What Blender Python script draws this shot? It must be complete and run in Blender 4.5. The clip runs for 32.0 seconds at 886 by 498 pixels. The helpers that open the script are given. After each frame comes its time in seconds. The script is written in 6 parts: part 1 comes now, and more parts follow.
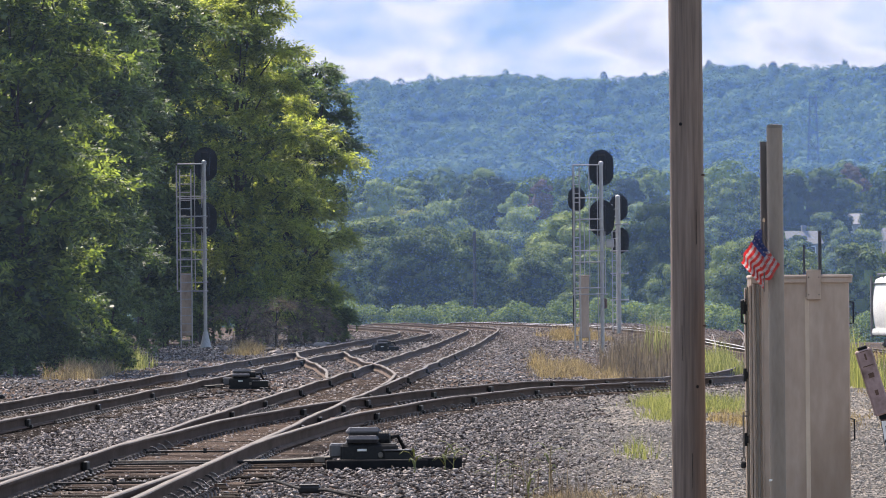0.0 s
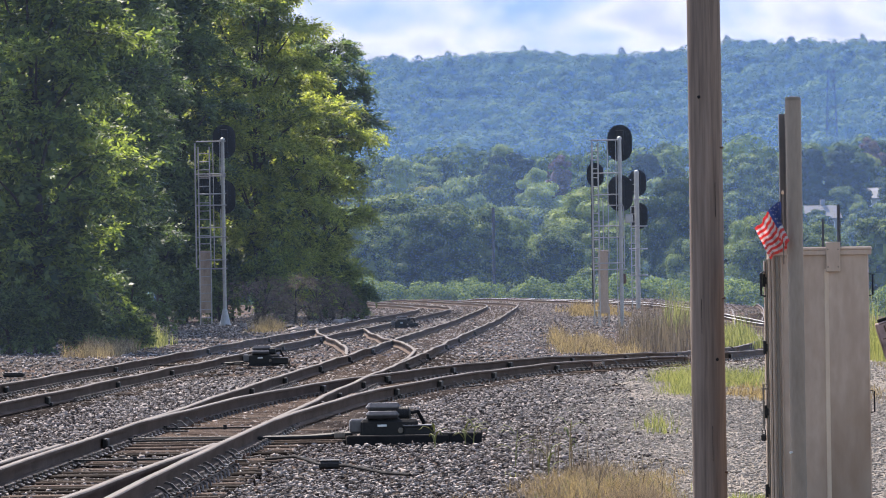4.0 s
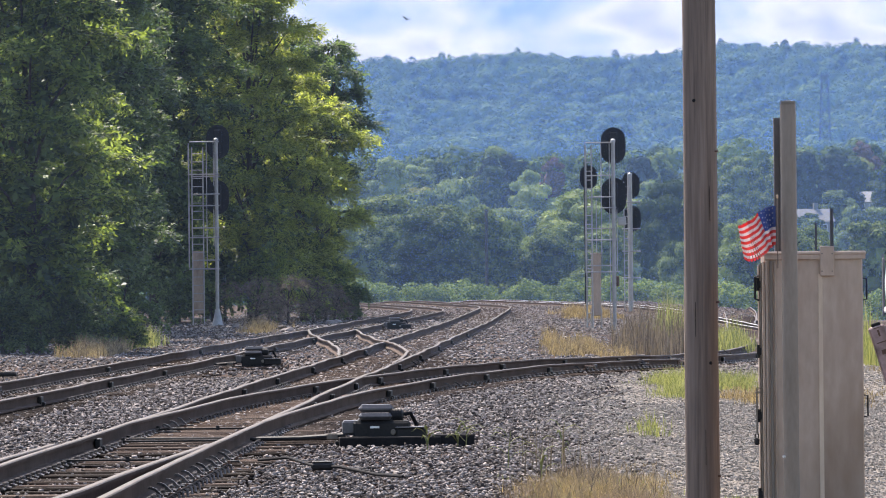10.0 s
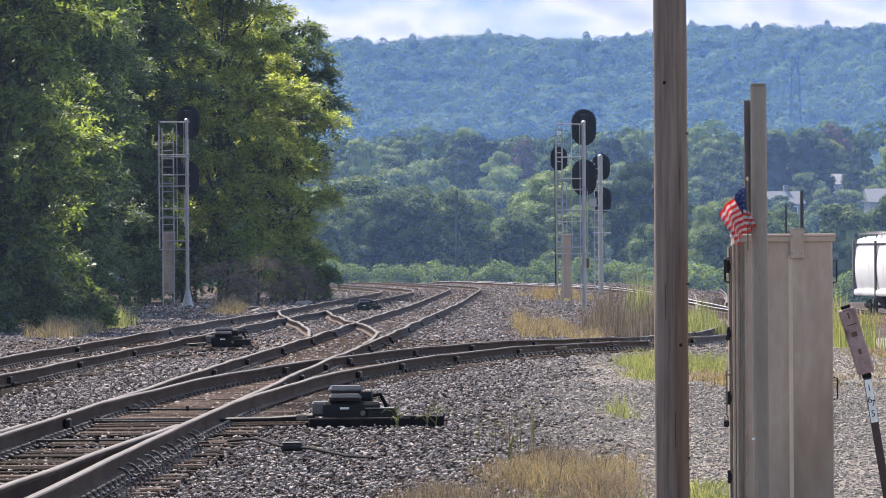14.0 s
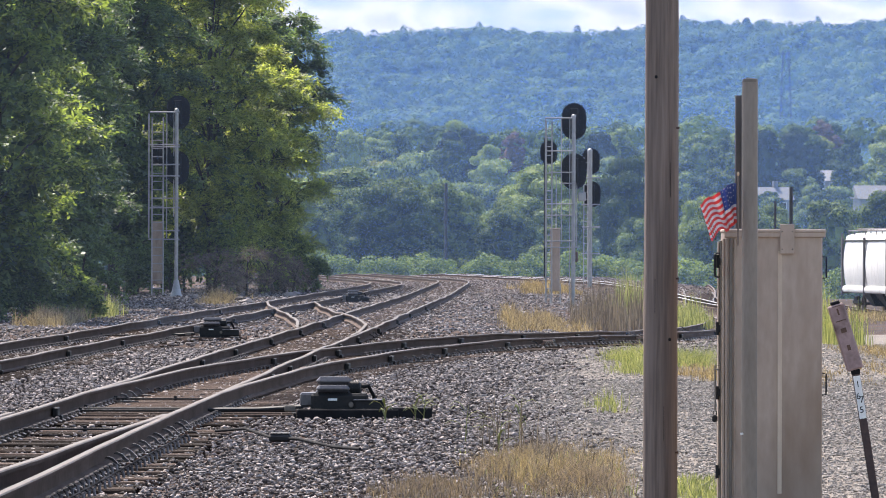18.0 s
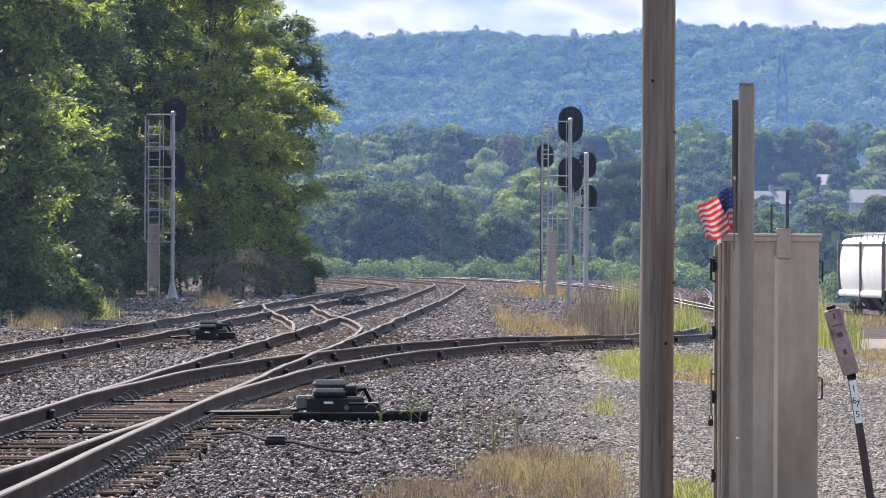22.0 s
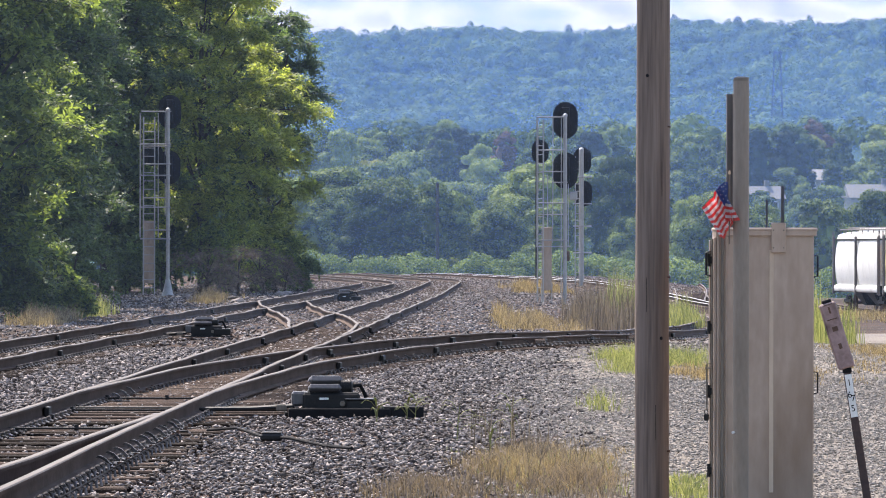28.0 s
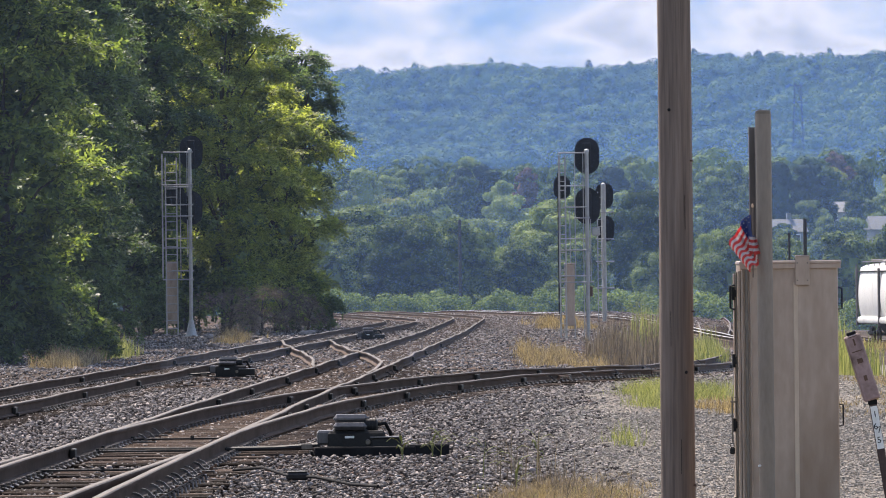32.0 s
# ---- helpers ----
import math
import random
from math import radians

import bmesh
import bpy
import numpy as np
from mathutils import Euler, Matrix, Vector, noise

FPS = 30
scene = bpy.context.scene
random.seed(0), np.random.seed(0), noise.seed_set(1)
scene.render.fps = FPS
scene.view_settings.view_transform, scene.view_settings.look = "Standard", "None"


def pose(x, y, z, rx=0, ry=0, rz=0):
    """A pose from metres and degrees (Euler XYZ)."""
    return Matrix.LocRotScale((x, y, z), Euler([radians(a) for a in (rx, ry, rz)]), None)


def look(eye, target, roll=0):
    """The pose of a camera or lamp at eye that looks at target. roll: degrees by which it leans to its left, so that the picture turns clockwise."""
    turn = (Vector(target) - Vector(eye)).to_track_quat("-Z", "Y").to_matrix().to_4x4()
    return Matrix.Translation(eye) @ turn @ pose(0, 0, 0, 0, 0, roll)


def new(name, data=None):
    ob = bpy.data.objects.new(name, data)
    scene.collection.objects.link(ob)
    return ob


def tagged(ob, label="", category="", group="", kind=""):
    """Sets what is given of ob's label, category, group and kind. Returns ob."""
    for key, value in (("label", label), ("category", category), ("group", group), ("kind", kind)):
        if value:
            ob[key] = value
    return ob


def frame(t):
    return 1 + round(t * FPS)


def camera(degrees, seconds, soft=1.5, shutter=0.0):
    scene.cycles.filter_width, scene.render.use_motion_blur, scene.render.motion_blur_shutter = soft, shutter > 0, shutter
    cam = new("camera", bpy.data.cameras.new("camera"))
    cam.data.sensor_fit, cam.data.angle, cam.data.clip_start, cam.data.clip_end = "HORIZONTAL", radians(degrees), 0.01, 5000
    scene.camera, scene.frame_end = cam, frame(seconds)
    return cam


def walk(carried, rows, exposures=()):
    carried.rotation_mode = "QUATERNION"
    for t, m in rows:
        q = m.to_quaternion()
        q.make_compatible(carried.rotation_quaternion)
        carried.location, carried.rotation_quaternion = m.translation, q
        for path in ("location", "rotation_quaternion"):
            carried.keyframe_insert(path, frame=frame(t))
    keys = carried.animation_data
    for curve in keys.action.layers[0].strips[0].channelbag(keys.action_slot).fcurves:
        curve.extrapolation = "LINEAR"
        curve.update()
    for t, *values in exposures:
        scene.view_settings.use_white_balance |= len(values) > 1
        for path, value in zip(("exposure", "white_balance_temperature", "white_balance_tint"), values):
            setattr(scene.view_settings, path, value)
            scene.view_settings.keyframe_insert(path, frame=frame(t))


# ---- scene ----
cam = camera(8.54, 32.0, soft=1.0)
EYE = 1.82
# seconds, yaw, pitch, roll, sway to the side, sway in height: a hand-held long lens
ROWS = [
    (0.0, 0.2951, 0.4629, -0.577, 0.0198, 0.0154),
    (0.5, 0.2763, 0.4163, -0.328, 0.0198, 0.0045),
    (1.0, 0.3367, 0.4072, -0.353, 0.0183, 0.0068),
    (1.5, 0.4052, 0.3678, -0.540, 0.0123, 0.0056),
    (2.0, 0.4285, 0.3415, -0.625, 0.0140, 0.0026),
    (2.5, 0.4511, 0.2602, -0.924, 0.0196, 0.0084),
    (3.0, 0.4742, 0.2660, -0.840, 0.0181, 0.0063),
    (3.5, 0.4863, 0.2356, -0.925, 0.0186, 0.0004),
    (5.5, 0.4494, 0.2627, -0.742, 0.0165, -0.0015),
    (6.0, 0.4570, 0.2633, -0.821, 0.0171, 0.0016),
    (6.5, 0.4581, 0.2841, -0.883, 0.0159, 0.0051),
    (7.0, 0.4642, 0.2767, -0.879, 0.0161, 0.0010),
    (7.5, 0.4414, 0.2759, -0.917, 0.0130, 0.0086),
    (8.0, 0.4280, 0.2859, -0.811, 0.0131, 0.0027),
    (8.5, 0.4266, 0.2991, -0.731, 0.0114, 0.0035),
    (9.0, 0.4240, 0.2997, -0.627, 0.0109, 0.0026),
    (9.5, 0.4244, 0.2663, -0.628, 0.0109, 0.0027),
    (10.0, 0.4098, 0.2527, -0.588, 0.0084, 0.0044),
    (10.5, 0.3922, 0.2259, -0.574, 0.0104, 0.0048),
    (11.0, 0.3730, 0.1972, -0.450, 0.0113, -0.0015),
    (11.5, 0.3484, 0.1969, -0.494, 0.0095, -0.0019),
    (12.0, 0.3153, 0.1639, -0.526, 0.0065, 0.0030),
    (12.5, 0.2714, 0.1259, -0.582, 0.0101, 0.0040),
    (13.0, 0.2169, 0.0946, -0.514, 0.0102, 0.0018),
    (13.5, 0.1658, 0.0764, -0.395, 0.0092, 0.0012),
    (14.0, 0.1244, 0.0686, -0.424, 0.0092, 0.0057),
    (14.5, 0.0812, 0.0508, -0.364, 0.0086, 0.0022),
    (16.5, 0.0015, 0.0326, 0.065, 0.0051, 0.0095),
    (17.0, 0.0032, 0.0295, 0.124, 0.0011, 0.0035),
    (17.5, 0.0109, 0.0196, 0.087, 0.0056, 0.0004),
    (18.0, 0.0159, -0.0028, 0.148, 0.0001, 0.0020),
    (18.5, 0.0118, -0.0093, 0.221, 0.0025, 0.0018),
    (19.0, 0.0016, -0.0068, 0.173, 0.0021, 0.0039),
    (19.5, -0.0073, -0.0168, 0.128, 0.0040, 0.0031),
    (20.0, -0.0166, -0.0023, 0.154, 0.0023, -0.0023),
    (20.5, -0.0227, -0.0013, 0.056, 0.0010, 0.0044),
    (21.0, -0.0264, -0.0029, 0.146, 0.0009, 0.0002),
    (21.5, -0.0202, 0.0119, 0.263, -0.0003, 0.0011),
    (22.0, -0.0205, 0.0274, 0.278, -0.0004, 0.0047),
    (22.5, -0.0036, 0.0446, 0.280, -0.0003, 0.0026),
    (23.0, 0.0235, 0.0366, 0.226, 0.0034, 0.0004),
    (23.5, 0.0439, 0.0322, 0.059, 0.0013, 0.0043),
    (24.0, 0.0537, 0.0242, 0.010, -0.0000, 0.0000),
    (24.5, 0.0511, 0.0251, -0.031, -0.0022, 0.0009),
    (25.0, 0.0295, 0.0412, -0.005, -0.0051, 0.0006),
    (25.5, 0.0113, 0.0495, 0.020, -0.0018, -0.0006),
    (27.5, -0.0474, -0.0032, 0.052, -0.0003, 0.0059),
    (28.0, -0.0657, -0.0092, 0.103, 0.0011, -0.0012),
    (28.5, -0.0837, -0.0354, 0.126, -0.0027, -0.0013),
    (29.0, -0.0817, -0.0432, 0.047, -0.0022, 0.0053),
    (29.5, -0.0646, -0.0507, 0.039, -0.0006, 0.0011),
    (30.0, -0.0559, -0.0274, 0.010, -0.0049, 0.0009),
    (30.5, -0.0285, 0.0072, -0.108, -0.0059, 0.0048),
    (31.0, 0.0457, 0.0928, -0.372, -0.0097, 0.0004),
    (31.5, 0.0810, 0.3345, -0.683, -0.0089, -0.0007),
    (32.0, 0.1512, 0.3514, -0.634, -0.0058, -0.0023),
]
walk(cam, [(t, pose(side, 0, EYE + up, 90 + pitch, 0, yaw) @ pose(0, 0, 0, 0, 0, roll)) for t, yaw, pitch, roll, side, up in ROWS],
     exposures=[(0.0, 1.24, 6860, 15), (3.0, 1.33, 6720, 15), (14.0, 1.34, 6700, 15), (18.0, 1.44, 6640, 15), (30.0, 1.44, 6640, 15), (31.0, 1.44, 6640, 15), (32.0, 1.15, 6860, 15)])

# ---- light ----
SUN_AZ, SUN_EL = radians(-26), radians(49)      # ahead, a little to the left, high up
sun_way = Vector((math.sin(SUN_AZ) * math.cos(SUN_EL), math.cos(SUN_AZ) * math.cos(SUN_EL), math.sin(SUN_EL)))
world = bpy.data.worlds.new("sky")
scene.world = world
world.use_nodes = True
sky = world.node_tree.nodes.new("ShaderNodeTexSky")
sky.sky_type, sky.sun_disc = "NISHITA", False
sky.sun_elevation, sky.sun_rotation = SUN_EL, SUN_AZ % (2 * math.pi)
sky.air_density, sky.dust_density = 1.0, 1.5
world.node_tree.nodes["Background"].inputs["Strength"].default_value = 0.12
world.node_tree.links.new(sky.outputs[0], world.node_tree.nodes["Background"].inputs["Color"])
sun = new("sun", bpy.data.lights.new("sun", "SUN"))
sun.data.energy, sun.data.angle, sun.data.color = 4.5, radians(0.6), (1.0, 0.94, 0.84)
sun.matrix_world = look((0, 0, 60), Vector((0, 0, 60)) - sun_way)


# ---- mesh tools ----
class Geo:
    """Collects corners and faces of one mesh."""

    def __init__(self):
        self.v, self.f, self.m = [], [], []

    def add(self, verts, faces, mat=0):
        n = len(self.v)
        self.v += [tuple(p) for p in verts]
        self.f += [tuple(n + i for i in f) for f in faces]
        self.m += [mat] * len(faces)

    def box(self, c, s, b=0.0, m=None, mat=0):
        """A box of size s round c, its edges cut by b."""
        hx, hy, hz = s[0] / 2, s[1] / 2, s[2] / 2
        m = m or Matrix()
        b = min(b, hx * 0.9, hy * 0.9, hz * 0.9)
        if b <= 0:
            vs = [Vector((x, y, z)) for x in (-hx, hx) for y in (-hy, hy) for z in (-hz, hz)]
            fs = [(0, 1, 3, 2), (4, 6, 7, 5), (0, 4, 5, 1), (2, 3, 7, 6), (0, 2, 6, 4), (1, 5, 7, 3)]
        else:
            vs, idx = [], {}
            for sx in (-1, 1):
                for sy in (-1, 1):
                    for sz in (-1, 1):
                        for a in range(3):
                            h = [hx - b, hy - b, hz - b]
                            h[a] += b
                            idx[sx, sy, sz, a] = len(vs)
                            vs.append(Vector((sx * h[0], sy * h[1], sz * h[2])))
            fs = []
            o = (-1, 1)
            for a in range(3):
                p, q = (a + 1) % 3, (a + 2) % 3
                for s_ in o:
                    ring = []
                    for i, j in ((-1, -1), (1, -1), (1, 1), (-1, 1)):
                        k = [0, 0, 0]
                        k[a], k[p], k[q] = s_, i, j
                        ring.append(idx[(*k, a)])
                    fs.append(tuple(ring if s_ > 0 else ring[::-1]))
            for a in range(3):
                p, q = (a + 1) % 3, (a + 2) % 3
                for i in o:
                    for j in o:
                        k0, k1 = [0, 0, 0], [0, 0, 0]
                        k0[p], k0[q], k0[a] = i, j, -1
                        k1[p], k1[q], k1[a] = i, j, 1
                        fs.append((idx[(*k0, p)], idx[(*k1, p)], idx[(*k1, q)], idx[(*k0, q)]))
            for sx in o:
                for sy in o:
                    for sz in o:
                        fs.append(tuple(idx[sx, sy, sz, a] for a in range(3)))
        c = Vector(c)
        self.add([m @ p + c for p in vs], fs, mat)

    def tube(self, pts, radii, seg=10, caps=True, mat=0):
        """A round bar along pts."""
        pts = [Vector(p) for p in pts]
        if not isinstance(radii, (list, tuple)):
            radii = [radii] * len(pts)
        vs, fs = [], []
        for i, p in enumerate(pts):
            d = (pts[min(i + 1, len(pts) - 1)] - pts[max(i - 1, 0)]).normalized()
            a = d.orthogonal().normalized() if abs(d.z) < 0.99 else Vector((1, 0, 0))
            if i and abs(d.z) < 0.99:
                a = (prev - d * prev.dot(d)).normalized()
            prev = a
            b = d.cross(a)
            for k in range(seg):
                t = 2 * math.pi * k / seg
                vs.append(p + radii[i] * (math.cos(t) * a + math.sin(t) * b))
        for i in range(len(pts) - 1):
            for k in range(seg):
                k2 = (k + 1) % seg
                fs.append((i * seg + k, i * seg + k2, (i + 1) * seg + k2, (i + 1) * seg + k))
        if caps:
            fs += [tuple(range(seg))[::-1], tuple((len(pts) - 1) * seg + k for k in range(seg))]
        self.add(vs, fs, mat)

    def loft(self, rings, close=True, caps=True, mat=0):
        """Skin over equal rings of points."""
        n = len(rings[0])
        vs = [p for r in rings for p in r]
        fs = []
        for i in range(len(rings) - 1):
            for k in range(n if close else n - 1):
                k2 = (k + 1) % n
                fs.append((i * n + k, i * n + k2, (i + 1) * n + k2, (i + 1) * n + k))
        if caps:
            fs += [tuple(range(n))[::-1], tuple((len(rings) - 1) * n + k for k in range(n))]
        self.add(vs, fs, mat)

    def mesh(self, name, mats, smooth=False):
        me = bpy.data.meshes.new(name)
        me.from_pydata(self.v, [], self.f)
        for m in mats if isinstance(mats, (list, tuple)) else [mats]:
            me.materials.append(m)
        me.polygons.foreach_set("material_index", self.m)
        bm = bmesh.new()
        bm.from_mesh(me)
        bmesh.ops.recalc_face_normals(bm, faces=bm.faces)
        bm.to_mesh(me)
        bm.free()
        if smooth:
            me.polygons.foreach_set("use_smooth", [True] * len(me.polygons))
            me.set_sharp_from_angle(angle=radians(40))
        return me


def part(name, geo, mats, parent, label="", smooth=False, m=None):
    """One mesh object under a thing or a part; geo may be a ready mesh."""
    ob = new(name, geo if isinstance(geo, bpy.types.Mesh) else geo.mesh(name, mats, smooth))
    ob.parent = parent
    if m is not None:
        ob.matrix_basis = m
    return tagged(ob, label)


def thing(name, m, label, category, group="", kind=""):
    ob = new(name)
    ob.empty_display_size = 0.2
    ob.matrix_basis = m
    return tagged(ob, label, category, group, kind)


def quads(name, corners, mat, smooth=False):
    """A mesh of many loose quads; corners: (n, 4, 3)."""
    n = len(corners)
    me = bpy.data.meshes.new(name)
    me.vertices.add(4 * n)
    me.vertices.foreach_set("co", np.ascontiguousarray(corners, dtype=np.float32).ravel())
    me.loops.add(4 * n)
    me.loops.foreach_set("vertex_index", np.arange(4 * n, dtype=np.int32))
    me.polygons.add(n)
    me.polygons.foreach_set("loop_start", np.arange(0, 4 * n, 4, dtype=np.int32))
    me.materials.append(mat)
    me.update(calc_edges=True)
    me.validate()
    return me


def solids(name, unit_v, unit_f, mats3, offs, mat):
    """Many copies of a small triangle solid in one mesh: mats3 (n,3,3), offs (n,3)."""
    uv, uf = np.array(unit_v), np.array(unit_f)
    v = np.einsum("nij,kj->nki", mats3, uv) + offs[:, None, :]
    n, k = len(offs), len(uv)
    f = (uf[None] + (np.arange(n) * k)[:, None, None]).reshape(-1, 3)
    me = bpy.data.meshes.new(name)
    me.vertices.add(n * k)
    me.vertices.foreach_set("co", v.astype(np.float32).ravel())
    me.loops.add(f.size)
    me.loops.foreach_set("vertex_index", f.astype(np.int32).ravel())
    me.polygons.add(len(f))
    me.polygons.foreach_set("loop_start", np.arange(0, f.size, 3, dtype=np.int32))
    me.materials.append(mat)
    me.update(calc_edges=True)
    return me


def spline(pts, step=1.0):
    """A smooth line through plan points (x, y), sampled about every step metres."""
    pts = [Vector(p) for p in pts]
    out = []
    for i in range(len(pts) - 1):
        p0, p1, p2, p3 = pts[max(i - 1, 0)], pts[i], pts[i + 1], pts[min(i + 2, len(pts) - 1)]
        n = max(1, round((p2 - p1).length / step))
        d1 = (p2 - p0) * ((p2 - p1).length / max((p2 - p0).length, 1e-6))
        d2 = (p3 - p1) * ((p2 - p1).length / max((p3 - p1).length, 1e-6))
        for k in range(n):
            t = k / n
            out.append(p1 * (2 * t**3 - 3 * t**2 + 1) + d1 * (t**3 - 2 * t**2 + t) + p2 * (3 * t**2 - 2 * t**3) + d2 * (t**3 - t**2))
    return out + [pts[-1]]


def rand_rot(n, rng):
    q = rng.normal(size=(n, 4))
    q /= np.linalg.norm(q, axis=1)[:, None]
    w, x, y, z = q.T
    return np.stack([np.stack([1 - 2 * (y*y + z*z), 2 * (x*y - z*w), 2 * (x*z + y*w)], -1),
                     np.stack([2 * (x*y + z*w), 1 - 2 * (x*x + z*z), 2 * (y*z - x*w)], -1),
                     np.stack([2 * (x*z - y*w), 2 * (y*z + x*w), 1 - 2 * (x*x + y*y)], -1)], 1)


# ---- materials ----
def material(name, low, high, rough=0.7, metal=0.0, scale=8.0, fine=60.0, bump=0.3, dist=0.01, spec=0.4, stretch=(1, 1, 1),
             island=0.0, obrand=0.0, translucent=0.0, stains=None, glow=(1.45, 1.38, 0.8), ramp=(0.3, 0.7)):
    """Colour between low and high by coarse and fine noise, relief from the fine one; island, obrand: how far each piece differs."""
    m = bpy.data.materials.new(name)
    m.use_nodes = True
    nt = m.node_tree
    N, L = nt.nodes.new, nt.links.new
    bs = nt.nodes["Principled BSDF"]
    co = N("ShaderNodeTexCoord")
    mp = N("ShaderNodeMapping")
    mp.inputs["Scale"].default_value = stretch
    L(co.outputs["Object"], mp.inputs[0])
    n1, n2 = N("ShaderNodeTexNoise"), N("ShaderNodeTexNoise")
    n1.inputs["Scale"].default_value, n2.inputs["Scale"].default_value = scale, fine
    n1.inputs["Detail"].default_value, n2.inputs["Detail"].default_value = 4, 3
    L(mp.outputs[0], n1.inputs["Vector"]), L(mp.outputs[0], n2.inputs["Vector"])
    mx = N("ShaderNodeMath")
    mx.operation = "MULTIPLY_ADD"
    mx.inputs[1].default_value = 0.55
    L(n1.outputs[0], mx.inputs[0])
    m2 = N("ShaderNodeMath")
    m2.operation = "MULTIPLY"
    m2.inputs[1].default_value = 0.45
    L(n2.outputs[0], m2.inputs[0]), L(m2.outputs[0], mx.inputs[2])
    fac = mx.outputs[0]
    for amount, node, out in ((island, "ShaderNodeNewGeometry", "Random Per Island"), (obrand, "ShaderNodeObjectInfo", "Random")):
        if amount:
            g = N(node)
            a = N("ShaderNodeMath")
            a.operation = "MULTIPLY_ADD"
            a.inputs[1].default_value = amount
            L(g.outputs[out], a.inputs[0]), L(fac, a.inputs[2])
            s = N("ShaderNodeMath")
            s.operation = "SUBTRACT"
            s.inputs[1].default_value = amount / 2
            L(a.outputs[0], s.inputs[0])
            fac = s.outputs[0]
    rp = N("ShaderNodeValToRGB")
    e = rp.color_ramp.elements
    e[0].position, e[1].position = ramp
    e[0].color, e[1].color = (*low, 1), (*high, 1)
    L(fac, rp.inputs[0])
    col = rp.outputs[0]
    if stains:
        scol, sscale, lo, hi = stains
        n3 = N("ShaderNodeTexNoise")
        n3.inputs["Scale"].default_value, n3.inputs["Detail"].default_value = sscale, 6
        L(mp.outputs[0], n3.inputs["Vector"])
        r3 = N("ShaderNodeMapRange")
        r3.inputs[1].default_value, r3.inputs[2].default_value = lo, hi
        L(n3.outputs[0], r3.inputs[0])
        k = N("ShaderNodeMix")
        k.data_type = "RGBA"
        k.inputs["B"].default_value = (*scol, 1)
        L(r3.outputs[0], k.inputs["Factor"]), L(col, k.inputs["A"])
        col = k.outputs["Result"]
    L(col, bs.inputs["Base Color"])
    bs.inputs["Metallic"].default_value = metal
    bs.inputs["Specular IOR Level"].default_value = spec
    rr = N("ShaderNodeMapRange")
    rr.inputs[3].default_value, rr.inputs[4].default_value = max(0.05, rough - 0.12), min(1, rough + 0.12)
    L(n2.outputs[0], rr.inputs[0]), L(rr.outputs[0], bs.inputs["Roughness"])
    if bump:
        bp = N("ShaderNodeBump")
        bp.inputs["Strength"].default_value, bp.inputs["Distance"].default_value = bump, dist
        L(n2.outputs[0], bp.inputs["Height"]), L(bp.outputs[0], bs.inputs["Normal"])
    if translucent:
        tr, ms = N("ShaderNodeBsdfTranslucent"), N("ShaderNodeMixShader")
        ms.inputs[0].default_value = translucent
        br = N("ShaderNodeMix")
        br.data_type, br.blend_type = "RGBA", "MULTIPLY"
        br.inputs["Factor"].default_value = 1.0
        br.inputs["B"].default_value = (*glow, 1)
        L(col, br.inputs["A"])
        L(br.outputs["Result"], tr.inputs[0]), L(bs.outputs[0], ms.inputs[1]), L(tr.outputs[0], ms.inputs[2])
        L(ms.outputs[0], nt.nodes["Material Output"].inputs[0])
    return m


